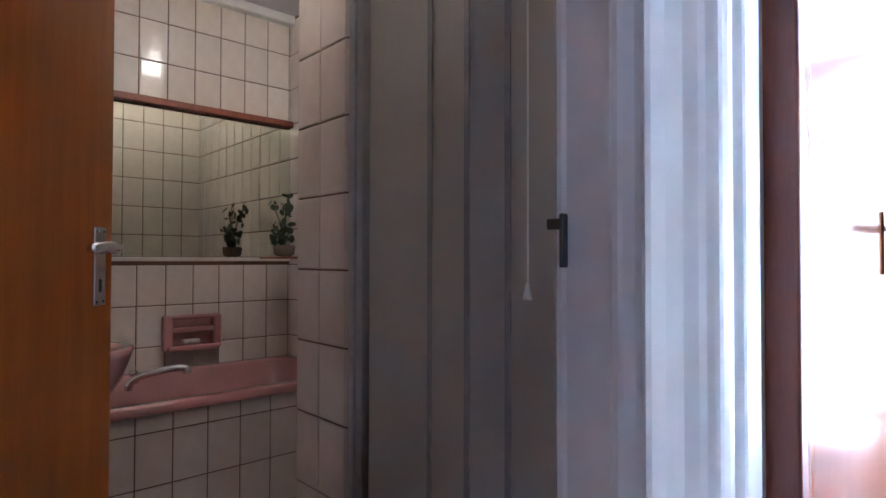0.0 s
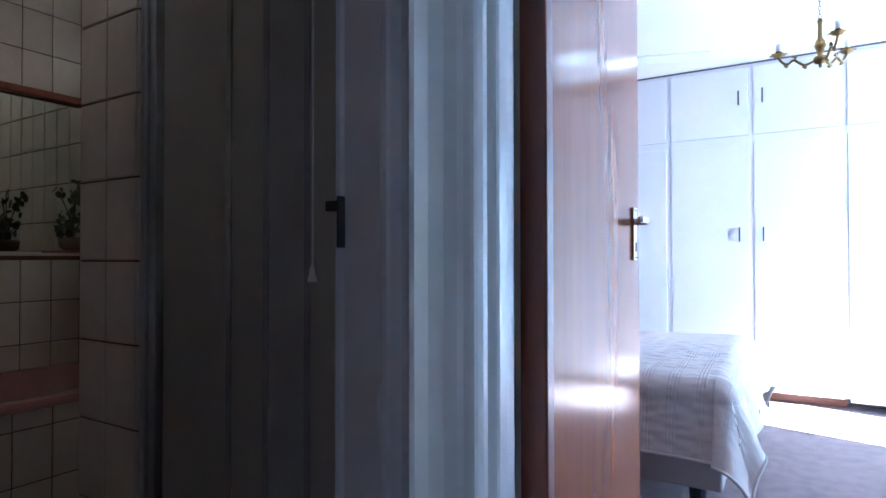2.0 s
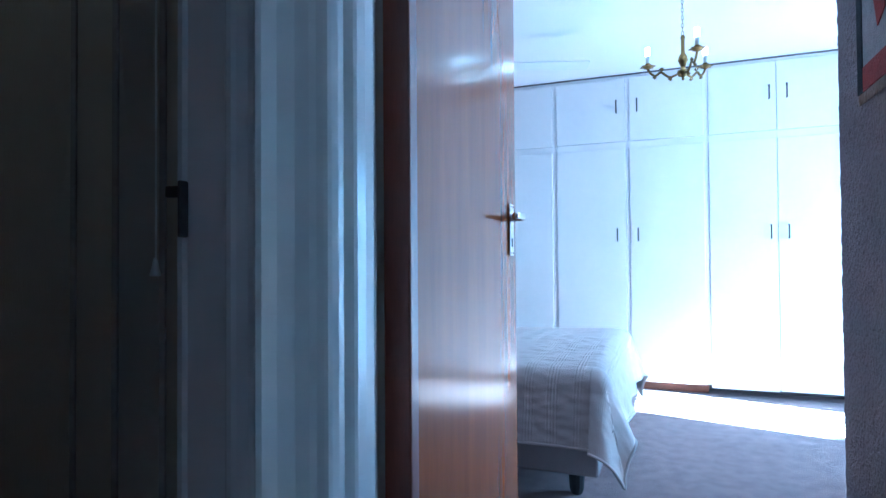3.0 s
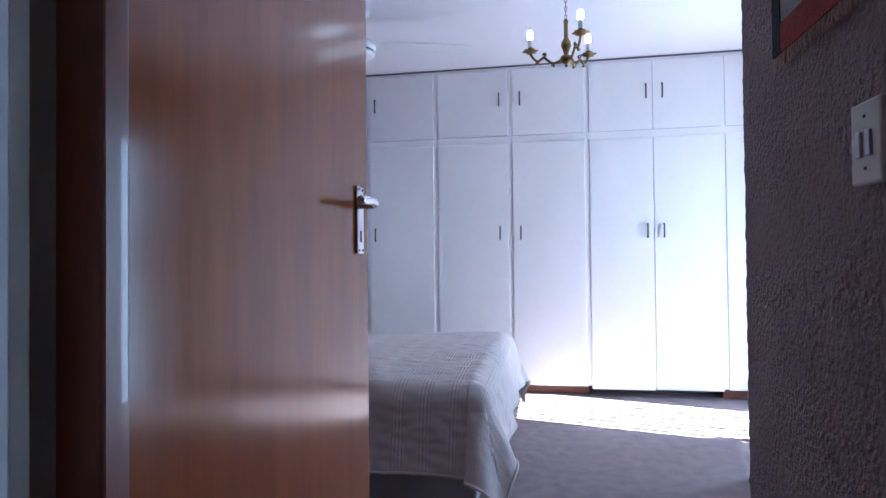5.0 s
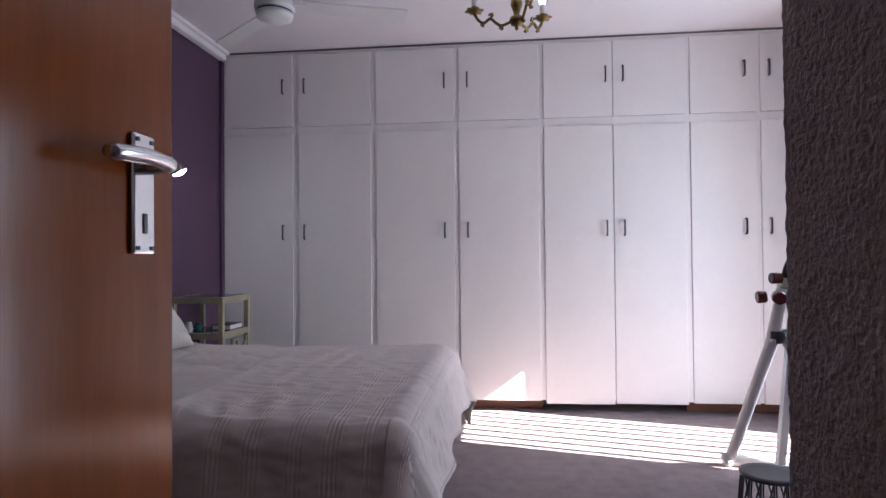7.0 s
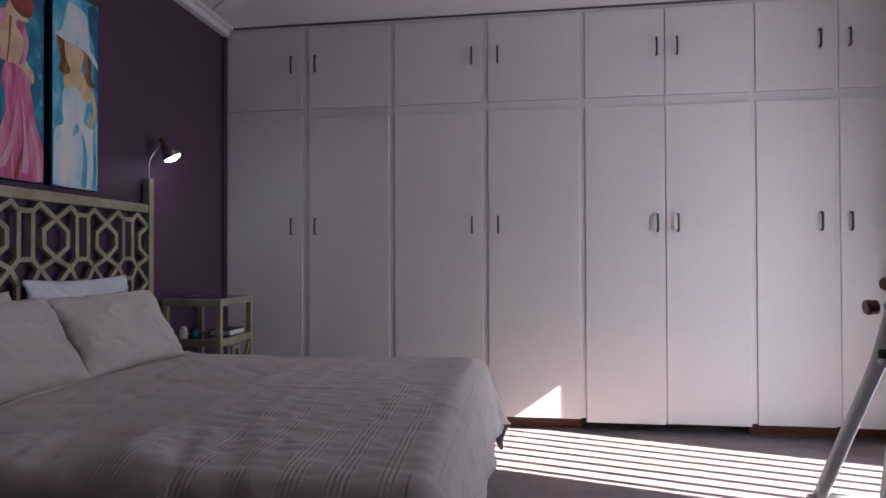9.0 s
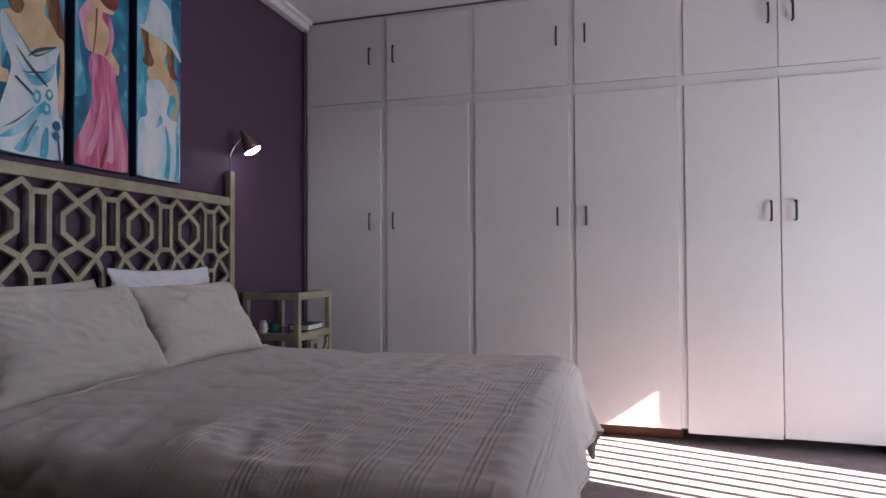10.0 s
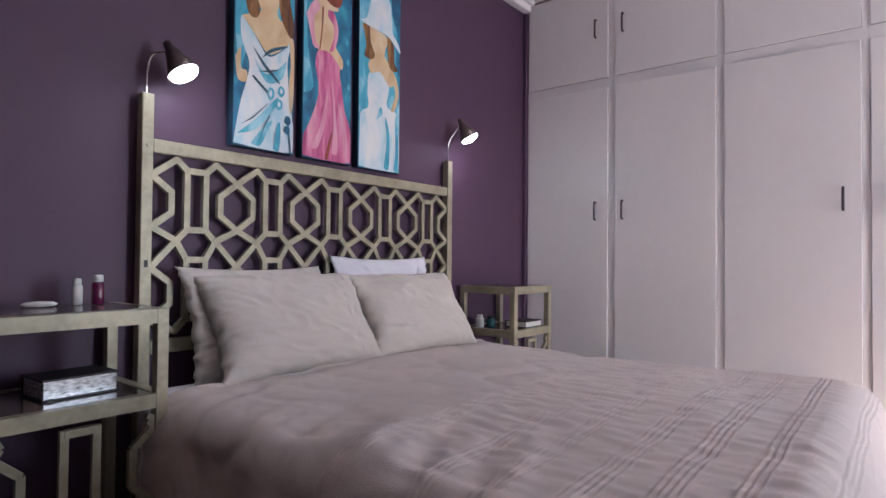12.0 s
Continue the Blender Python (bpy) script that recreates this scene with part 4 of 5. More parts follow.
# ---- nightstands ----
def nightstand(y0, y1, label):
    x0, x1 = PX + 0.02, PX + 0.335
    t = thing("nightstand", (x0, y0, 0), label, "nightstand", "nightstands beside the bed")
    w, d, h, s = y1 - y0, x1 - x0, 0.782, 0.014
    for x in (s, d - s):
        for y in (s, w - s):
            part("leg", boxes((x - s, x + s, y - s, y + s, 0, h - 0.036), bevel=0.002), M_GOLD, t)
    for z, nm in ((h - 0.036, "top_frame"), (0.545, "shelf_frame"), (0.10, "bottom_frame")):
        full = nm == "top_frame"
        g = 0.0 if full else 2 * s
        bm = boxes((0 if full else g, d if full else d - g, 0.001, 2 * s - 0.001, z, z + 0.034), (0 if full else g, d if full else d - g, w - 2 * s + 0.001, w - 0.001, z, z + 0.034),
                   (0.001, 2 * s - 0.001, 2 * s, w - 2 * s, z, z + 0.034), (d - 2 * s + 0.001, d - 0.001, 2 * s, w - 2 * s, z, z + 0.034))
        part(nm, bm, M_GOLD, t)
    for z in (h - 0.006, 0.571):
        part("glass_shelf", boxes((2 * s + 0.001, d - 2 * s - 0.001, 2 * s + 0.001, w - 2 * s - 0.001, z - 0.004, z + 0.006)), M_GLASS_TOP, t, "brown smoked glass inset")

    def seg(a, b):
        count.append(1)
        part("lattice_bar", bar(bmesh.new(), (d - s, a[0], a[1]), (d - s, b[0], b[1]), 0.017, 0.013 + 0.0006 * (len(count) % 9), (1, 0, 0)), M_GOLD, t)
    c, lo, hi = w / 2, 2 * s, w - 2 * s
    count = []
    zt, zb = 0.53, 0.15
    for q in (-1, 1):
        e = lo if q < 0 else hi
        seg((c + q * 0.032, zt), (c + q * 0.032, zb))
        seg((e, zt - 0.03), (e - q * 0.012, zt - 0.012))
        seg((e - q * 0.012, zt - 0.012), (e - q * 0.006, zt))
        seg((e, zt - 0.032), (e - q * 0.048, zt - 0.075))
        seg((e - q * 0.048, zt - 0.075), (e - q * 0.048, zt - 0.16))
        seg((e - q * 0.048, zt - 0.16), (e, zt - 0.205))
        seg((e, zt - 0.205), (e - q * 0.05, zt - 0.25))
        seg((e - q * 0.05, zt - 0.25), (e - q * 0.05, zb))
    seg((c - 0.032, zt - 0.008), (c + 0.032, zt - 0.008))
    return t, x0, y0, h


nightstand(2.195, 2.565, "champagne-gold lattice nightstand with smoked glass shelves, near the passage")
nightstand(4.152, 4.502, "champagne-gold lattice nightstand with smoked glass shelves, beside the wardrobes")


def book(at, size, turn, label, block=M_PAPER):
    w, d, h = size
    t = thing("book", at, label, "book")
    t.rotation_euler.z = radians(turn)
    part("page_block", boxes((0.006, d - 0.004, 0.004, w - 0.004, 0.004, h - 0.004)), block, t, "pale page block")
    part("cover", boxes((0, d, 0, w, 0, 0.004), (0, d, 0, w, h - 0.004, h), (0, 0.006, 0, w, 0.0041, h - 0.0041)), M_DARK_BOOK, t)


def bottle(at, r, h, mat, cap, label, category="bottle"):
    t = thing("bottle", at, label, category)
    part("body", lathe(bmesh.new(), [(r * .9, 0), (r, 0.003), (r, h * .68), (r * .75, h * .76)], 18), mat, t, smooth=True)
    part("cap", lathe(bmesh.new(), [(r * .72, h * .76), (r * .74, h * .78), (r * .74, h * .97), (r * .5, h)], 16), cap, t, "plastic cap", True)


book((-1.685, 2.325, 0.578), (0.165, 0.12, 0.048), 4, "thick dark-covered book with silvery page edges on the shelf", M_FOIL)
solid("bookmark", boxes((-1.566, -1.563, 2.345, 2.357, 0.520, 0.583), (-1.60, -1.5662, 2.345, 2.357, 0.579, 0.583)), M_DARK_BOOK, "dark ribbon bookmark hanging over the shelf edge", "bookmark")
bottle((-1.66, 2.478, 0.783), 0.015, 0.075, M_MAGENTA, M_PLASTIC_WHITE, "small magenta bottle with a white cap on the nightstand")
bottle((-1.68, 2.438, 0.783), 0.012, 0.066, M_PLASTIC_WHITE, M_PLASTIC_WHITE, "small clear-white dropper bottle on the nightstand")
solid("white_case", lathe(bmesh.new(), [(0.004, 0), (0.02, 0.002), (0.024, 0.007), (0.018, 0.012), (0.003, 0.014)], 18, Matrix.Translation((-1.67, 2.355, 0.783)) @ Matrix.Diagonal((0.9, 1.6, 1, 1))), M_PLASTIC_WHITE, "flat white plastic case on the nightstand", "case", smooth=True)
book((-1.615, 4.307, 0.578), (0.155, 0.12, 0.032), 0, "dark book with white page edges on the far shelf")
bottle((-1.695, 4.205, 0.578), 0.020, 0.06, M_PLASTIC_WHITE, M_PLASTIC_WHITE, "small white cream jar on the shelf", "jar")
bottle((-1.67, 4.262, 0.578), 0.022, 0.05, M_TEAL, M_BLACK, "small teal jar with a black lid on the shelf", "jar")


# ---- pictures ----
def picture(y0, y1, z0, z1, label, ground, shapes):
    t = thing("canvas_picture", (PX + 0.002, y0, z0), label, "picture", "three tall pictures")
    w, h = y1 - y0, z1 - z0
    part("canvas", boxes((0, 0.032, 0, w, 0, h), bevel=0.002), M_PIC_EDGE, t, "dark blue canvas edge")
    m = Matrix(((0, 0, 1, 0), (1, 0, 0, 0), (0, 1, 0, 0), (0, 0, 0, 1)))
    part("painted_ground", plate(bmesh.new(), [(0.002, 0.002), (w - 0.002, 0.002), (w - 0.002, h - 0.002), (0.002, h - 0.002)], 0.001, Matrix.Translation((0.0322, 0, 0)) @ m), ground, t)
    for i, (nm, mat, pts) in enumerate(shapes):
        soft = [(p.x, p.y) for p in smooth_path([(u * w, v * h, 0) for u, v in pts] + [(pts[0][0] * w, pts[0][1] * h, 0)], 5)[:-1]]
        soft = [(min(max(u, 0.002), w - 0.002), min(max(v, 0.002), h - 0.002)) for u, v in soft]
        clean = [q for k, q in enumerate(soft) if math.dist(q, soft[k - 1]) > 0.0005]
        part(nm, plate(bmesh.new(), clean, 0.0004, Matrix.Translation((0.0333 + 0.00025 * i, 0, 0)) @ m), mat, t)


PIC = [
    ("canvas picture of a pale blue gown on a blue ground", M_PIC_BLUE, [
        ("glow", M_PIC_AQUA, [(0.10, 0.30), (0.02, 0.50), (0.06, 0.80), (0.30, 0.97), (0.70, 0.97), (0.96, 0.80), (0.98, 0.60), (0.60, 0.55), (0.30, 0.50)]),
        ("gown", M_PIC_WHITE, [(0.01, 0.01), (0.98, 0.01), (0.97, 0.16), (0.90, 0.30), (0.88, 0.42), (0.97, 0.52), (0.80, 0.46), (0.55, 0.41), (0.36, 0.47), (0.12, 0.55), (0.12, 0.45), (0.24, 0.36), (0.20, 0.28), (0.10, 0.17)]),
        ("neckline", M_PIC_SKIN, [(0.12, 0.55), (0.36, 0.475), (0.55, 0.42), (0.80, 0.465), (0.97, 0.53), (0.85, 0.57), (0.70, 0.60), (0.66, 0.66), (0.42, 0.66), (0.42, 0.60), (0.25, 0.57)]),
        ("face", M_PIC_SKIN, [(0.34, 0.66), (0.38, 0.62), (0.53, 0.59), (0.68, 0.62), (0.72, 0.68), (0.72, 0.80), (0.52, 0.86), (0.34, 0.80)]),
        ("hair", M_PIC_BROWN, [(0.20, 0.84), (0.16, 0.66), (0.22, 0.57), (0.34, 0.56), (0.40, 0.60), (0.35, 0.66), (0.34, 0.78), (0.50, 0.88), (0.36, 0.92)]),
        ("hair", M_PIC_BROWN, [(0.52, 0.88), (0.70, 0.80), (0.72, 0.65), (0.80, 0.57), (0.96, 0.52), (0.97, 0.60), (0.90, 0.70), (0.86, 0.84), (0.68, 0.92)]),
        ("arm", M_PIC_SKIN, [(0.02, 0.37), (0.06, 0.28), (0.19, 0.275), (0.20, 0.32), (0.11, 0.33), (0.10, 0.41)]),
        ("arm", M_PIC_SKIN, [(0.90, 0.52), (0.985, 0.50), (0.985, 0.26), (0.93, 0.18), (0.90, 0.30), (0.93, 0.40)]),
        ("drape", M_PIC_AQUA, [(0.30, 0.39), (0.50, 0.33), (0.72, 0.37), (0.85, 0.41), (0.78, 0.33), (0.52, 0.295)]),
        ("drape", M_PIC_AQUA, [(0.06, 0.05), (0.36, 0.13), (0.70, 0.24), (0.66, 0.19), (0.36, 0.085)]),
        ("drape", M_PIC_AQUA, [(0.28, 0.02), (0.50, 0.11), (0.62, 0.13), (0.54, 0.08), (0.42, 0.015)]),
        ("drape", M_PIC_AQUA, [(0.64, 0.01), (0.70, 0.12), (0.76, 0.12), (0.74, 0.01)]),
        ("stroke", M_PIC_LINE, [(0.28, 0.435), (0.50, 0.37), (0.72, 0.315), (0.71, 0.305), (0.49, 0.355)]),
        ("stroke", M_PIC_LINE, [(0.44, 0.395), (0.58, 0.445), (0.84, 0.48), (0.84, 0.472), (0.60, 0.432)]),
        ("stroke", M_PIC_LINE, [(0.30, 0.31), (0.55, 0.255), (0.55, 0.245), (0.30, 0.298)]),
        ("stroke", M_PIC_LINE, [(0.92, 0.01), (0.87, 0.15), (0.89, 0.15), (0.95, 0.01)]),
        ("flower", M_PIC_AQUA, [(0.52, 0.24), (0.58, 0.22), (0.64, 0.24), (0.63, 0.27), (0.56, 0.275)]),
        ("flower", M_PIC_AQUA, [(0.70, 0.26), (0.76, 0.245), (0.82, 0.265), (0.80, 0.29), (0.73, 0.29)]),
        ("flower", M_PIC_AQUA, [(0.66, 0.20), (0.72, 0.185), (0.78, 0.20), (0.77, 0.23), (0.69, 0.23)]),
        ("flower", M_PIC_BLUE, [(0.82, 0.14), (0.88, 0.125), (0.93, 0.14), (0.91, 0.165), (0.84, 0.165)]),
        ("flower", M_PIC_BLUE, [(0.81, 0.10), (0.87, 0.085), (0.92, 0.10), (0.90, 0.12), (0.83, 0.12)]),
        ("flower_eye", M_PIC_WHITE, [(0.555, 0.243), (0.58, 0.235), (0.605, 0.245), (0.595, 0.262), (0.565, 0.262)]),
        ("flower_eye", M_PIC_WHITE, [(0.735, 0.268), (0.76, 0.26), (0.785, 0.27), (0.775, 0.282), (0.745, 0.282)]),
        ("flower_eye", M_PIC_WHITE, [(0.695, 0.205), (0.72, 0.198), (0.745, 0.207), (0.735, 0.22), (0.705, 0.22)]),
        ("stroke", M_PIC_LINE, [(0.10, 0.09), (0.30, 0.135), (0.52, 0.20), (0.51, 0.193), (0.30, 0.127)]),
        ("stroke", M_PIC_LINE, [(0.40, 0.03), (0.47, 0.10), (0.56, 0.15), (0.57, 0.145), (0.48, 0.095)]),
        ("stroke", M_PIC_LINE, [(0.36, 0.33), (0.52, 0.345), (0.68, 0.36), (0.68, 0.355), (0.52, 0.338)])]),
    ("canvas picture of a long pink gown on a blue ground", M_PIC_BLUE, [
        ("glow", M_PIC_AQUA, [(0.02, 0.30), (0.20, 0.34), (0.10, 0.50), (0.06, 0.70), (0.10, 0.90), (0.30, 0.97), (0.03, 0.97)]),
        ("gown", M_PIC_PINK, [(0.01, 0.01), (0.99, 0.01), (0.98, 0.17), (0.86, 0.26), (0.78, 0.38), (0.74, 0.44), (0.77, 0.50), (0.70, 0.53), (0.55, 0.53), (0.30, 0.52), (0.24, 0.45), (0.30, 0.36), (0.28, 0.28), (0.12, 0.16), (0.02, 0.10)]),
        ("back", M_PIC_SKIN, [(0.30, 0.52), (0.20, 0.56), (0.12, 0.62), (0.10, 0.70), (0.26, 0.74), (0.54, 0.73), (0.66, 0.66), (0.64, 0.57), (0.80, 0.51), (0.78, 0.46), (0.68, 0.49), (0.50, 0.525)]),
        ("strap", M_PIC_PALE_PINK, [(0.05, 0.67), (0.18, 0.74), (0.34, 0.76), (0.30, 0.71), (0.20, 0.66), (0.24, 0.56), (0.34, 0.53), (0.20, 0.53), (0.12, 0.60)]),
        ("strap", M_PIC_PINK, [(0.50, 0.74), (0.62, 0.72), (0.70, 0.64), (0.63, 0.555), (0.52, 0.53), (0.60, 0.60), (0.60, 0.66), (0.48, 0.70)]),
        ("seam", M_PIC_RUST, [(0.36, 0.73), (0.39, 0.73), (0.37, 0.62), (0.33, 0.53), (0.31, 0.53), (0.345, 0.62)]),
        ("neck", M_PIC_SKIN, [(0.28, 0.74), (0.34, 0.80), (0.46, 0.80), (0.70, 0.75), (0.54, 0.73)]),
        ("hair", M_PIC_RUST, [(0.34, 0.82), (0.42, 0.78), (0.58, 0.755), (0.74, 0.77), (0.78, 0.84), (0.68, 0.90), (0.48, 0.91), (0.38, 0.88)]),
        ("sheen", M_PIC_PALE_PINK, [(0.14, 0.05), (0.34, 0.16), (0.48, 0.34), (0.46, 0.20), (0.30, 0.06)]),
        ("sheen", M_PIC_PALE_PINK, [(0.58, 0.04), (0.61, 0.20), (0.57, 0.40), (0.67, 0.20), (0.70, 0.05)]),
        ("sheen", M_PIC_PALE_PINK, [(0.86, 0.04), (0.81, 0.14), (0.70, 0.30), (0.85, 0.19), (0.94, 0.07)]),
        ("dot", M_PIC_AQUA, [(0.86, 0.60), (0.90, 0.59), (0.92, 0.61), (0.88, 0.625)]),
        ("dot", M_PIC_AQUA, [(0.88, 0.50), (0.92, 0.49), (0.94, 0.51), (0.90, 0.525)]),
        ("dot", M_PIC_AQUA, [(0.90, 0.38), (0.94, 0.37), (0.96, 0.39), (0.92, 0.405)]),
        ("fold", M_PIC_RUST, [(0.43, 0.01), (0.51, 0.09), (0.59, 0.15), (0.55, 0.08), (0.49, 0.01)])]),
    ("canvas picture of a white gown and wide hat on turquoise", M_PIC_AQUA, [
        ("shade", M_PIC_BLUE, [(0.75, 0.97), (0.98, 0.97), (0.98, 0.55), (0.90, 0.62), (0.92, 0.76), (0.80, 0.84)]),
        ("gown", M_PIC_WHITE, [(0.02, 0.01), (0.95, 0.01), (0.92, 0.30), (0.78, 0.33), (0.66, 0.36), (0.72, 0.46), (0.50, 0.52), (0.24, 0.50), (0.20, 0.40), (0.22, 0.32), (0.05, 0.28), (0.03, 0.15)]),
        ("shoulder", M_PIC_SKIN, [(0.40, 0.62), (0.56, 0.62), (0.80, 0.55), (0.92, 0.50), (0.96, 0.42), (0.86, 0.34), (0.78, 0.33), (0.80, 0.36), (0.88, 0.42), (0.84, 0.47), (0.72, 0.46), (0.50, 0.52), (0.28, 0.50), (0.22, 0.55)]),
        ("face", M_PIC_SKIN, [(0.20, 0.74), (0.64, 0.72), (0.62, 0.65), (0.56, 0.60), (0.40, 0.60), (0.28, 0.65)]),
        ("hair", M_PIC_BROWN, [(0.07, 0.74), (0.22, 0.745), (0.26, 0.66), (0.36, 0.60), (0.28, 0.57), (0.12, 0.58), (0.16, 0.64)]),
        ("hair", M_PIC_BROWN, [(0.66, 0.73), (0.82, 0.69), (0.84, 0.60), (0.93, 0.56), (0.78, 0.55), (0.68, 0.60)]),
        ("hat", M_PIC_WHITE, [(0.02, 0.755), (0.20, 0.74), (0.68, 0.725), (0.98, 0.66), (0.94, 0.705), (0.80, 0.75), (0.76, 0.82), (0.70, 0.92), (0.34, 0.94), (0.24, 0.86), (0.16, 0.78)]),
        ("fold", M_PIC_AQUA, [(0.60, 0.02), (0.66, 0.16), (0.62, 0.29), (0.73, 0.20), (0.72, 0.02)]),
        ("fold", M_PIC_AQUA, [(0.84, 0.02), (0.89, 0.12), (0.87, 0.29), (0.94, 0.28), (0.95, 0.02)]),
        ("fold", M_PIC_AQUA, [(0.40, 0.26), (0.50, 0.335), (0.55, 0.30)])]),
]
for (a, b), (label, ground, shapes) in zip(((2.905, 3.142), (3.180, 3.413), (3.452, 3.692)), PIC):
    picture(a, b, 1.270, 2.055, label, ground, shapes)


# ---- ceiling things ----
def chandelier():
    cx, cy, zb = 0.165, 3.30, 1.872
    t = thing("chandelier", (cx, cy, zb), "small aged brass chandelier with lit candle bulbs, hung on a chain", "chandelier")
    part("stem", lathe(bmesh.new(), [(0.003, 0.0), (0.008, 0.006), (0.006, 0.016), (0.022, 0.022), (0.030, 0.036), (0.026, 0.05), (0.010, 0.056), (0.014, 0.075), (0.024, 0.10), (0.020, 0.12), (0.010, 0.135), (0.009, 0.20), (0.012, 0.215), (0.006, 0.225)], 18), M_BRASS, t, smooth=True)
    chain = bmesh.new()
    z = 0.222
    k = 0
    while z < H - zb - 0.03:
        pts = [Vector((0.0055 * math.cos(a), 0, 0.012 * math.sin(a))) for a in [2 * math.pi * q / 10 for q in range(11)]]
        rot = Matrix.Rotation(radians(90 * (k % 2)), 4, "Z")
        tube(chain, [rot @ p + Vector((0, 0, z + 0.012)) for p in pts], 0.0016, 5, caps=False)
        z += 0.0195
        k += 1
    part("chain", chain, M_BRASS, t)
    part("canopy", lathe(bmesh.new(), [(0.008, H - zb - 0.035), (0.03, H - zb - 0.03), (0.045, H - zb - 0.008), (0.046, H - zb)], 18), M_BRASS, t, smooth=True)
    for i, ang in enumerate((170, 290, 50)):
        m = Matrix.Rotation(radians(ang), 4, "Z")
        bm = bmesh.new()
        tube(bm, [m @ Vector(p) for p in smooth_path([(0.024, 0, 0.036), (0.06, 0, 0.026), (0.085, 0, 0.042), (0.105, 0, 0.058), (0.13, 0, 0.044), (0.152, 0, 0.058), (0.168, 0, 0.085)], 5)], [0.006] * 30 + [0.005], 8)
        for c, s in (((0.06, 0, 0.014), 0.010), ((0.10, 0, 0.07), 0.011), ((0.135, 0, 0.034), 0.009)):
            tube(bm, [m @ (Vector(c) + Vector((s * math.cos(a) * (1 - a / 9), 0, s * math.sin(a) * (1 - a / 9)))) for a in [q * 0.6 for q in range(10)]], 0.003, 6)
            lathe(bm, [(0.002, -0.006), (0.007, 0), (0.002, 0.006)], 8, m @ Matrix.Translation((c[0], 0.006, c[2])))
        arm = part("arm", bm, M_BRASS, t, "scrolled brass arm", True)
        bm = bmesh.new()
        petals = [(0.034 * (1 + 0.14 * math.cos(6 * a)) * math.cos(a), 0.034 * (1 + 0.14 * math.cos(6 * a)) * math.sin(a)) for a in [2 * math.pi * q / 36 for q in range(36)]]
        plate(bm, petals, 0.003, m @ Matrix.Translation((0.168, 0, 0.095)))
        lathe(bm, [(0.006, 0.082), (0.018, 0.088), (0.030, 0.096), (0.012, 0.104), (0.012, 0.112)], 14, m @ Matrix.Translation((0.168, 0, 0)))
        part("drip_pan", bm, M_BRASS, arm, "scalloped brass drip pan")
        part("candle_sleeve", lathe(bmesh.new(), [(0.0115, 0.104), (0.0115, 0.15), (0.009, 0.152)], 14, m @ Matrix.Translation((0.168, 0, 0))), M_PLASTIC_WHITE, arm, "white candle sleeve", True)
        part("bulb", lathe(bmesh.new(), [(0.009, 0.152), (0.0125, 0.156), (0.0125, 0.188), (0.010, 0.194), (0.002, 0.196)], 14, m @ Matrix.Translation((0.168, 0, 0))), M_CANDLE, arm, "lit bulb", True)


chandelier()


def ceiling_fan():
    t = thing("ceiling_fan", (-0.97, 3.70, H), "white ceiling fan with flat blades, at rest", "fan")
    part("canopy", lathe(bmesh.new(), [(0.06, 0), (0.055, -0.03), (0.02, -0.05)], 20), M_FAN, t, smooth=True)
    part("rod", lathe(bmesh.new(), [(0.012, -0.045), (0.012, -0.17)], 12), M_FAN, t, smooth=True)
    part("motor", lathe(bmesh.new(), [(0.02, -0.16), (0.06, -0.165), (0.09, -0.18), (0.095, -0.215), (0.09, -0.225)], 28), M_FAN, t, smooth=True)
    part("motor_ring", lathe(bmesh.new(), [(0.08, -0.2255), (0.086, -0.228), (0.086, -0.234), (0.08, -0.236)], 28), M_DARK_METAL, t, smooth=True)
    part("motor_cap", lathe(bmesh.new(), [(0.088, -0.236), (0.084, -0.255), (0.06, -0.268), (0.01, -0.272)], 28), M_FAN, t, smooth=True)
    for ang in (20, 140, 260):
        m = Matrix.Rotation(radians(ang), 4, "Z") @ Matrix.Rotation(radians(-8), 4, "X")
        bm = bmesh.new()
        plate(bm, [(0.13, -0.045), (0.62, -0.058), (0.635, -0.045), (0.635, 0.045), (0.62, 0.058), (0.13, 0.045)], 0.006, m @ Matrix.Translation((0, 0, -0.205)))
        blade = part("blade", bm, M_FAN, t)
        bm = bmesh.new()
        plate(bm, [(0.08, -0.02), (0.15, -0.028), (0.15, 0.028), (0.08, 0.02)], 0.004, m @ Matrix.Translation((0, 0, -0.2095)))
        part("bracket", bm, M_FAN, blade)


ceiling_fan()


# ---- passage wall things ----
def light_switch():
    t = thing("light_switch", (AX1 - 0.004, 1.364, 1.130), "white double rocker light switch on the rough plaster", "switch")
    part("cover_plate", boxes((-0.011, 0.004, -0.034, 0.034, -0.051, 0.051), bevel=0.003), M_PLASTIC_WHITE, t)
    for y in (-0.010, 0.012):
        part("rocker", boxes((-0.0145, -0.0111, y - 0.006, y + 0.006, -0.018, 0.014), bevel=0.0015), M_ALU, t, "grey rocker")
    part("screw", boxes((-0.0122, -0.0111, -0.002, 0.002, 0.030, 0.034), (-0.0122, -0.0111, -0.002, 0.002, -0.034, -0.030)), M_DARK_METAL, t)


light_switch()


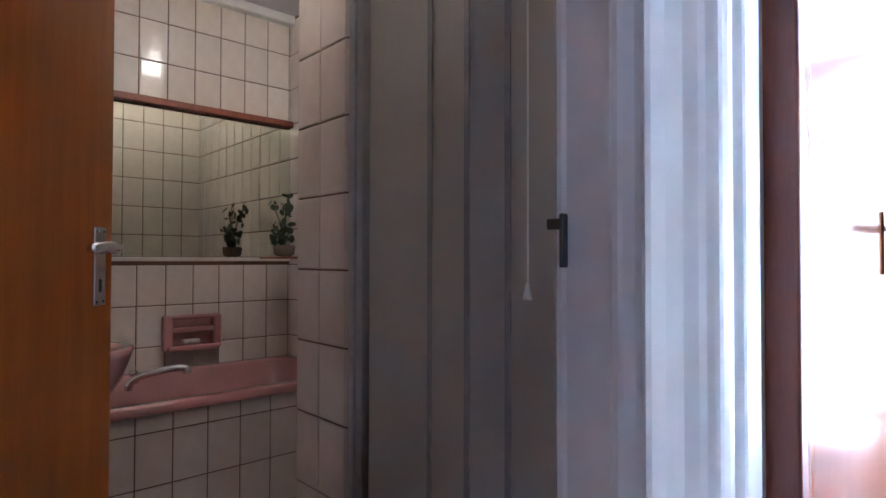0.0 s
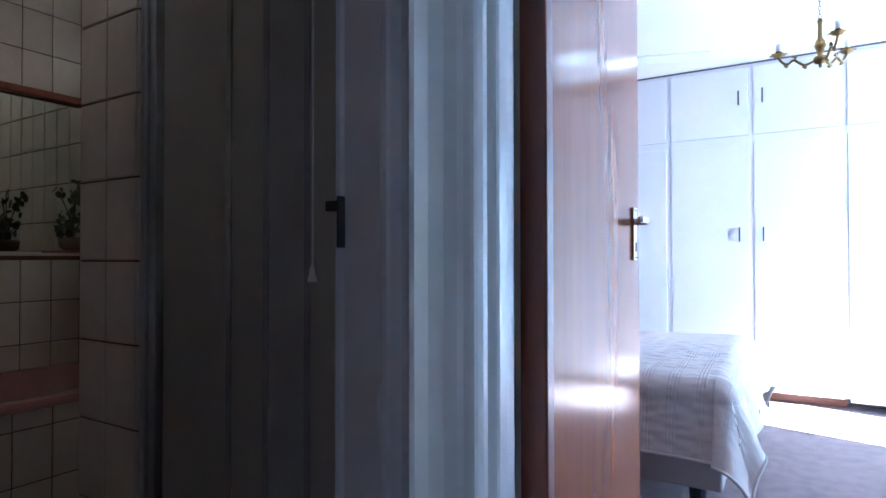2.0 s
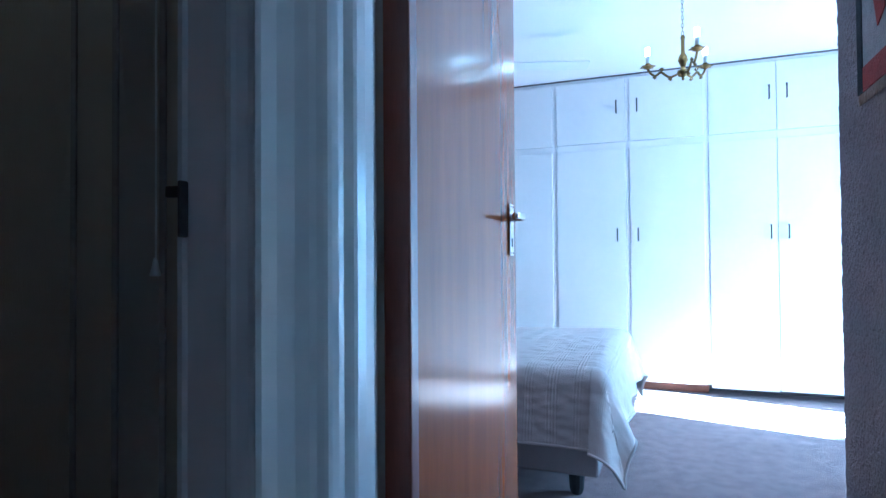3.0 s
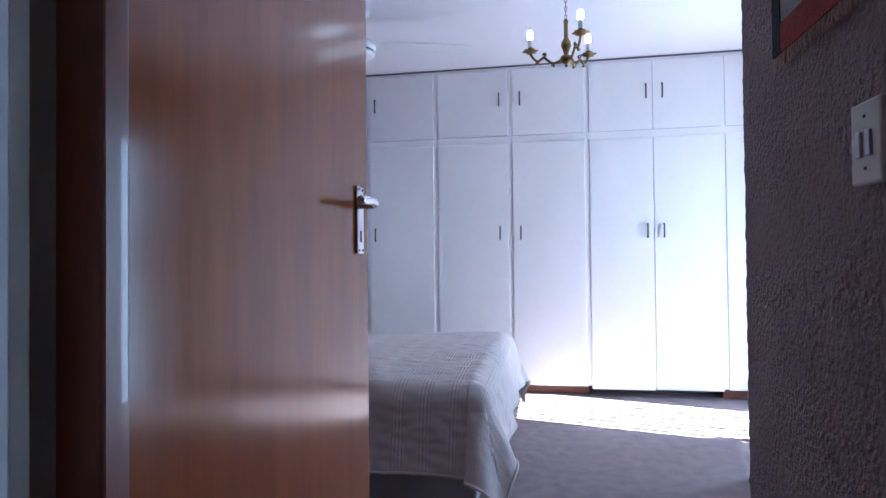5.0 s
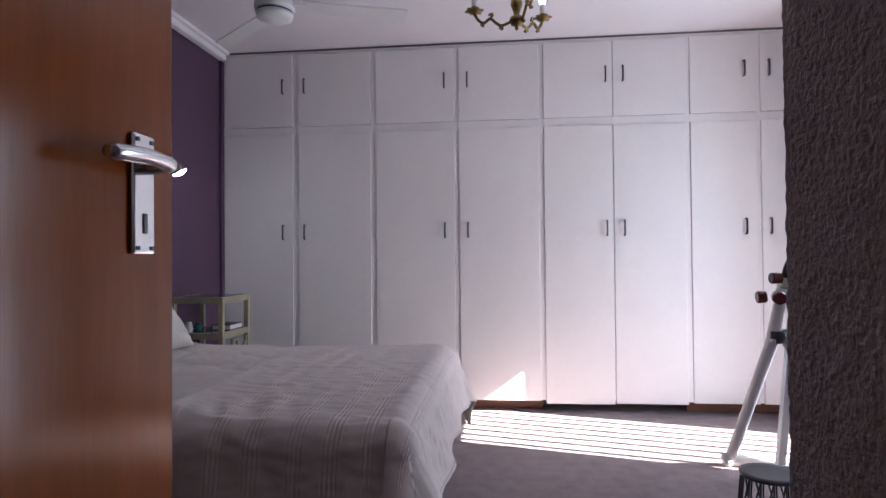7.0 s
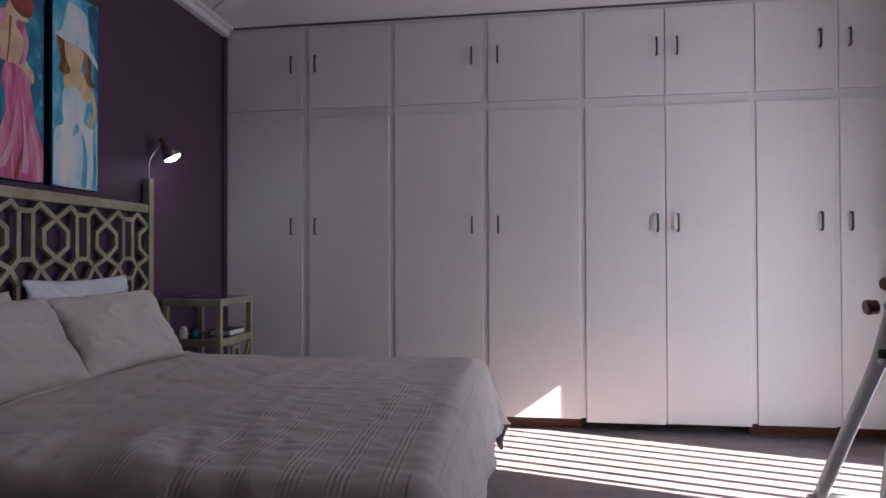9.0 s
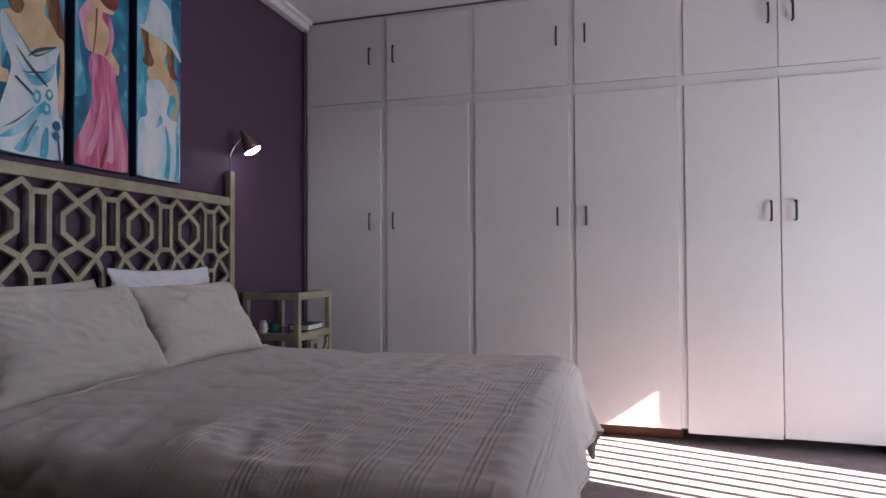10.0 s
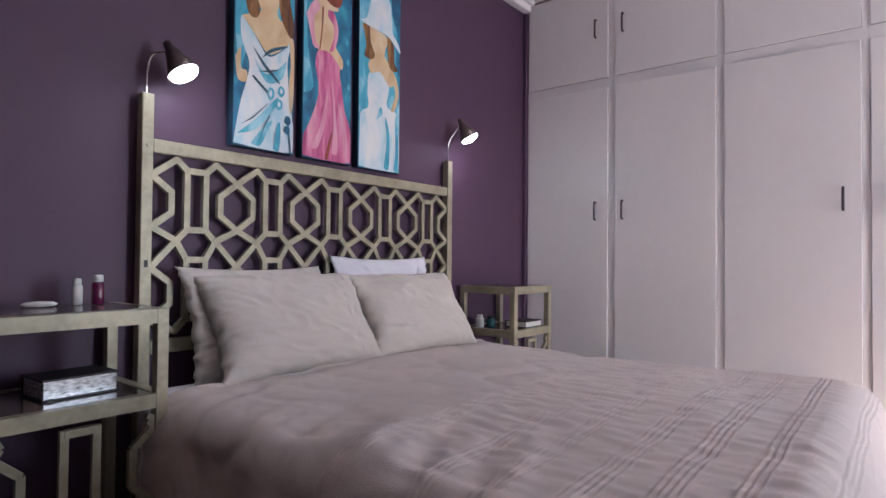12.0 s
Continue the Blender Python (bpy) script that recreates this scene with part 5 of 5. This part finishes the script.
def wall_hanging():
    y0, y1, z0, z1 = 1.04, 1.655, 1.330, 2.05
    t = thing("wall_hanging", (AX1 - 0.006, y0, z0), "woven wool wall hanging with red border and fringe", "wall hanging")
    w, h = y1 - y0, z1 - z0
    part("weave", boxes((-0.006, 0.0, 0.0, w - 0.035, 0.05, h)), M_GREY_CLOTH, t, "pale woven field")
    part("border", boxes((-0.007, 0.0, 0.0, w - 0.035, 0.0, 0.049)), M_RED_CLOTH, t, "red woven border")
    part("side_band", boxes((-0.007, 0.0, w - 0.034, w, 0.0, h)), M_BLACK_CLOTH, t, "black side band")
    bm = bmesh.new()
    plate(bm, [(w - 0.17, 0.12), (w - 0.13, 0.10), (w - 0.11, 0.16), (w - 0.14, 0.30), (w - 0.22, 0.42), (w - 0.26, 0.40), (w - 0.20, 0.26)], 0.002, Matrix(((0, 0, -1, -0.0062), (1, 0, 0, 0), (0, 1, 0, 0), (0, 0, 0, 1))))
    part("motif", bm, M_RED_CLOTH, t, "red woven motif")
    bm = bmesh.new()
    rnd = random.Random(3)
    for k in range(70):
        y = w * k / 70 + 0.004
        tube(bm, [(-0.003, y, 0.002), (-0.005, y + rnd.uniform(-.003, .003), -0.012), (-0.004, y + rnd.uniform(-.005, .005), -0.022)], 0.0022, 5)
    part("fringe", bm, M_FRINGE, t, "cream fringe")


wall_hanging()


# ---- exercise machine ----
def exercise_machine():
    ox, oy = 1.26, 3.70
    t = thing("exercise_machine", (ox, oy, 0), "white tubular folding air-walker exerciser with black foam grips", "exerciser")

    def tb(name, pts, r, mat, label="", n=1, seg=16):
        pts = [(x - ox, y - oy, z) for x, y, z in pts]
        return part(name, tube(bmesh.new(), smooth_path(pts, n) if n > 1 else pts, r, seg), mat, t, label, True)
    tb("leg", [(1.158, 3.918, 0.032), (1.170, 3.888, 0.110), (1.250, 3.690, 0.610), (1.262, 3.585, 0.880)], [0.024, 0.0245, 0.0245, 0.0245], M_WHITE_STEEL)
    tb("leg", [(1.550, 3.735, 0.032), (1.500, 3.720, 0.150), (1.290, 3.655, 0.660)], 0.0245, M_WHITE_STEEL)
    tb("floor_bar", [(1.150, 3.920, 0.027), (1.700, 3.945, 0.027)], 0.026, M_WHITE_STEEL)
    tb("floor_bar", [(1.545, 3.60, 0.027), (1.575, 3.915, 0.027)], 0.026, M_WHITE_STEEL)
    tb("end_cap", [(1.128, 3.919, 0.027), (1.156, 3.920, 0.027)], 0.030, M_WHITE_STEEL, "pale grey end cap")
    tb("end_cap", [(1.542, 3.575, 0.027), (1.545, 3.605, 0.027)], 0.030, M_BLACK, "black rubber cap")

    def flat(a, b, w, d):
        a, b = [(p[0] - ox, p[1] - oy, p[2]) for p in (a, b)]
        part("swing_arm", bar(bmesh.new(), a, b, w, d, (0.25, -1, 0)), M_WHITE_STEEL, t)
    flat((1.329, 3.800, 0.055), (1.325, 3.652, 0.750), 0.036, 0.022)
    flat((1.535, 3.815, 0.055), (1.352, 3.622, 0.790), 0.046, 0.024)
    part("floor_link", boxes((1.30 - ox, 1.56 - ox, 3.785 - oy, 3.825 - oy, 0.0, 0.054), bevel=0.004), M_WHITE_STEEL, t)
    tb("axle", [(1.215, 3.545, 0.826), (1.352, 3.600, 0.822)], 0.027, M_WHITE_STEEL)
    tb("collar", [(1.262, 3.582, 0.872), (1.259, 3.562, 0.905)], 0.033, M_WHITE_STEEL)
    for a, b, r in (((1.138, 3.555, 0.820), (1.172, 3.552, 0.822), 0.026), ((1.205, 3.500, 0.818), (1.216, 3.545, 0.824), 0.028), ((1.196, 3.560, 0.898), (1.236, 3.562, 0.898), 0.024),
                    ((1.335, 3.555, 0.822), (1.385, 3.585, 0.815), 0.033), ((1.300, 3.56, 0.772), (1.322, 3.555, 0.772), 0.013)):
        k = part("knob", tube(bmesh.new(), [(a[0] - ox, a[1] - oy, a[2]), ((a[0] * .8 + b[0] * .2) - ox, (a[1] * .8 + b[1] * .2) - oy, a[2] * .8 + b[2] * .2), (b[0] - ox, b[1] - oy, b[2])], [r * .86, r, r * .92], 11), M_RED_KNOB, t, "dark red clamp knob")
    tb("handlebar", [(1.259, 3.562, 0.90), (1.268, 3.555, 0.945), (1.296, 3.540, 0.996), (1.388, 3.480, 1.062), (1.50, 3.41, 1.10), (1.62, 3.35, 1.11)], 0.020, M_FOAM, "black foam grip", 6)
    tb("handlebar", [(1.345, 3.600, 0.83), (1.350, 3.592, 0.885), (1.372, 3.578, 0.925), (1.425, 3.540, 0.942), (1.52, 3.48, 0.952), (1.66, 3.40, 0.955)], 0.020, M_FOAM, "black foam grip", 6)
    tb("pivot", [(1.238, 3.648, 0.640), (1.300, 3.668, 0.648)], 0.030, M_DARK_METAL, "steel pivot")
    tb("pivot_bolt", [(1.242, 3.632, 0.622), (1.246, 3.66, 0.626)], 0.014, M_WHITE_STEEL)


def wire_stand():
    """A low round stand: rim and base rings joined by crossing wires."""
    t = thing("wire_stand", (1.055, 3.28, 0), "low round grey wire stand with a flat rim on the carpet", "stand")
    part("rim", lathe(bmesh.new(), [(0.078, 0.190), (0.096, 0.190), (0.099, 0.197), (0.096, 0.205), (0.078, 0.204)], 32), M_DARK_METAL, t, "flat grey rim", True)
    part("base", lathe(bmesh.new(), [(0.02, 0.0), (0.135, 0.0), (0.138, 0.008), (0.130, 0.016), (0.02, 0.018)], 32), M_BLACK, t, "black base plate", True)
    for k in range(14):
        a = 2 * math.pi * k / 14
        for turn in (0.0, 0.45):
            b = a + turn
            part("wire", tube(bmesh.new(), [(0.105 * math.cos(a), 0.105 * math.sin(a), 0.016), (0.090 * math.cos(b), 0.090 * math.sin(b), 0.192)], 0.0032, 6), M_DARK_METAL, t)


exercise_machine()
wire_stand()


def curtain():
    bm = bmesh.new()
    pts = []
    for k in range(61):
        y = 4.38 + 0.30 * k / 60
        pts.append((RX - 0.075 - 0.028 * math.sin(k * 0.62) - 0.01 * math.sin(k * 0.23), y))
    out = pts + [(x + 0.004, y) for x, y in reversed(pts)]
    plate(bm, out, 2.1, Matrix.Translation((0, 0, 0.09)))
    solid("curtain", bm, M_CURTAIN, "tan curtain drawn aside next to the wardrobes", "curtain", smooth=False)
    solid("curtain_rod", tube(bmesh.new(), [(RX - 0.075, 3.3, 2.2), (RX - 0.075, 4.72, 2.2)], 0.012, 12), M_FRAME, "dark wooden curtain rod", "curtain rod", smooth=True)


curtain()

# ---- tiles of the bathroom walls ----
wall_back = bpy.data.objects["wall_bath_back"]
ZL = [0.02 + 0.197 * k for k in range(13)]
tiled(wall_back, (BX, 0, 0), (0, 1, 0), (0, 0, 1), steps(0.022 - 0.13 * 4, 1.722, 0.13), ZL[2:], lambda a, b, c, d: c > 1.0 and d < 1.80)
nib = bpy.data.objects["wall_bath_nib"]
NZ = [1.004 + 0.2085 * k for k in range(-5, 7)]
tiled(nib, (-1.60, 1.006, 0), (1, 0, 0), (0, 0, 1), [0.0, 0.128, 0.264], NZ)
tiled(nib, (-1.60, 1.722, 0), (0, -1, 0), (0, 0, 1), steps(0.0, 0.714, 0.13), ZL, joined=True)
tiled(nib, (-1.336, 1.000, 0), (0, 1, 0), (0, 0, 1), [0.0, 0.036], NZ)
front = [c for c in bath.children if c.name.startswith("front_panel")][0]
tiled(front, ((-2.30 - (BX + 0.006)) / 2 - 0.02, -(BY1 - BY0) / 2, 0), (0, 1, 0), (0, 0, 1), steps(0.0, BY1 - BY0, 0.13), [0.0, 0.198, 0.396, 0.462])
end = bpy.data.objects["wall_bath_end"]
tiled(end, (BX + 0.006, 1.722, 0), (1, 0, 0), (0, 0, 1), steps(0.0, 2.55, 0.13), ZL, joined=True)
south = bpy.data.objects["wall_bath_south"]
tiled(south, (-0.41, -0.9, 0), (-1, 0, 0), (0, 0, 1), steps(0.0, 2.6, 0.13), ZL, joined=True)
side = bpy.data.objects["wall_shower_side"]
tiled(side, (-0.464, 1.72, 0), (0, -1, 0), (0, 0, 1), steps(0.0, 0.70, 0.13), ZL, joined=True)
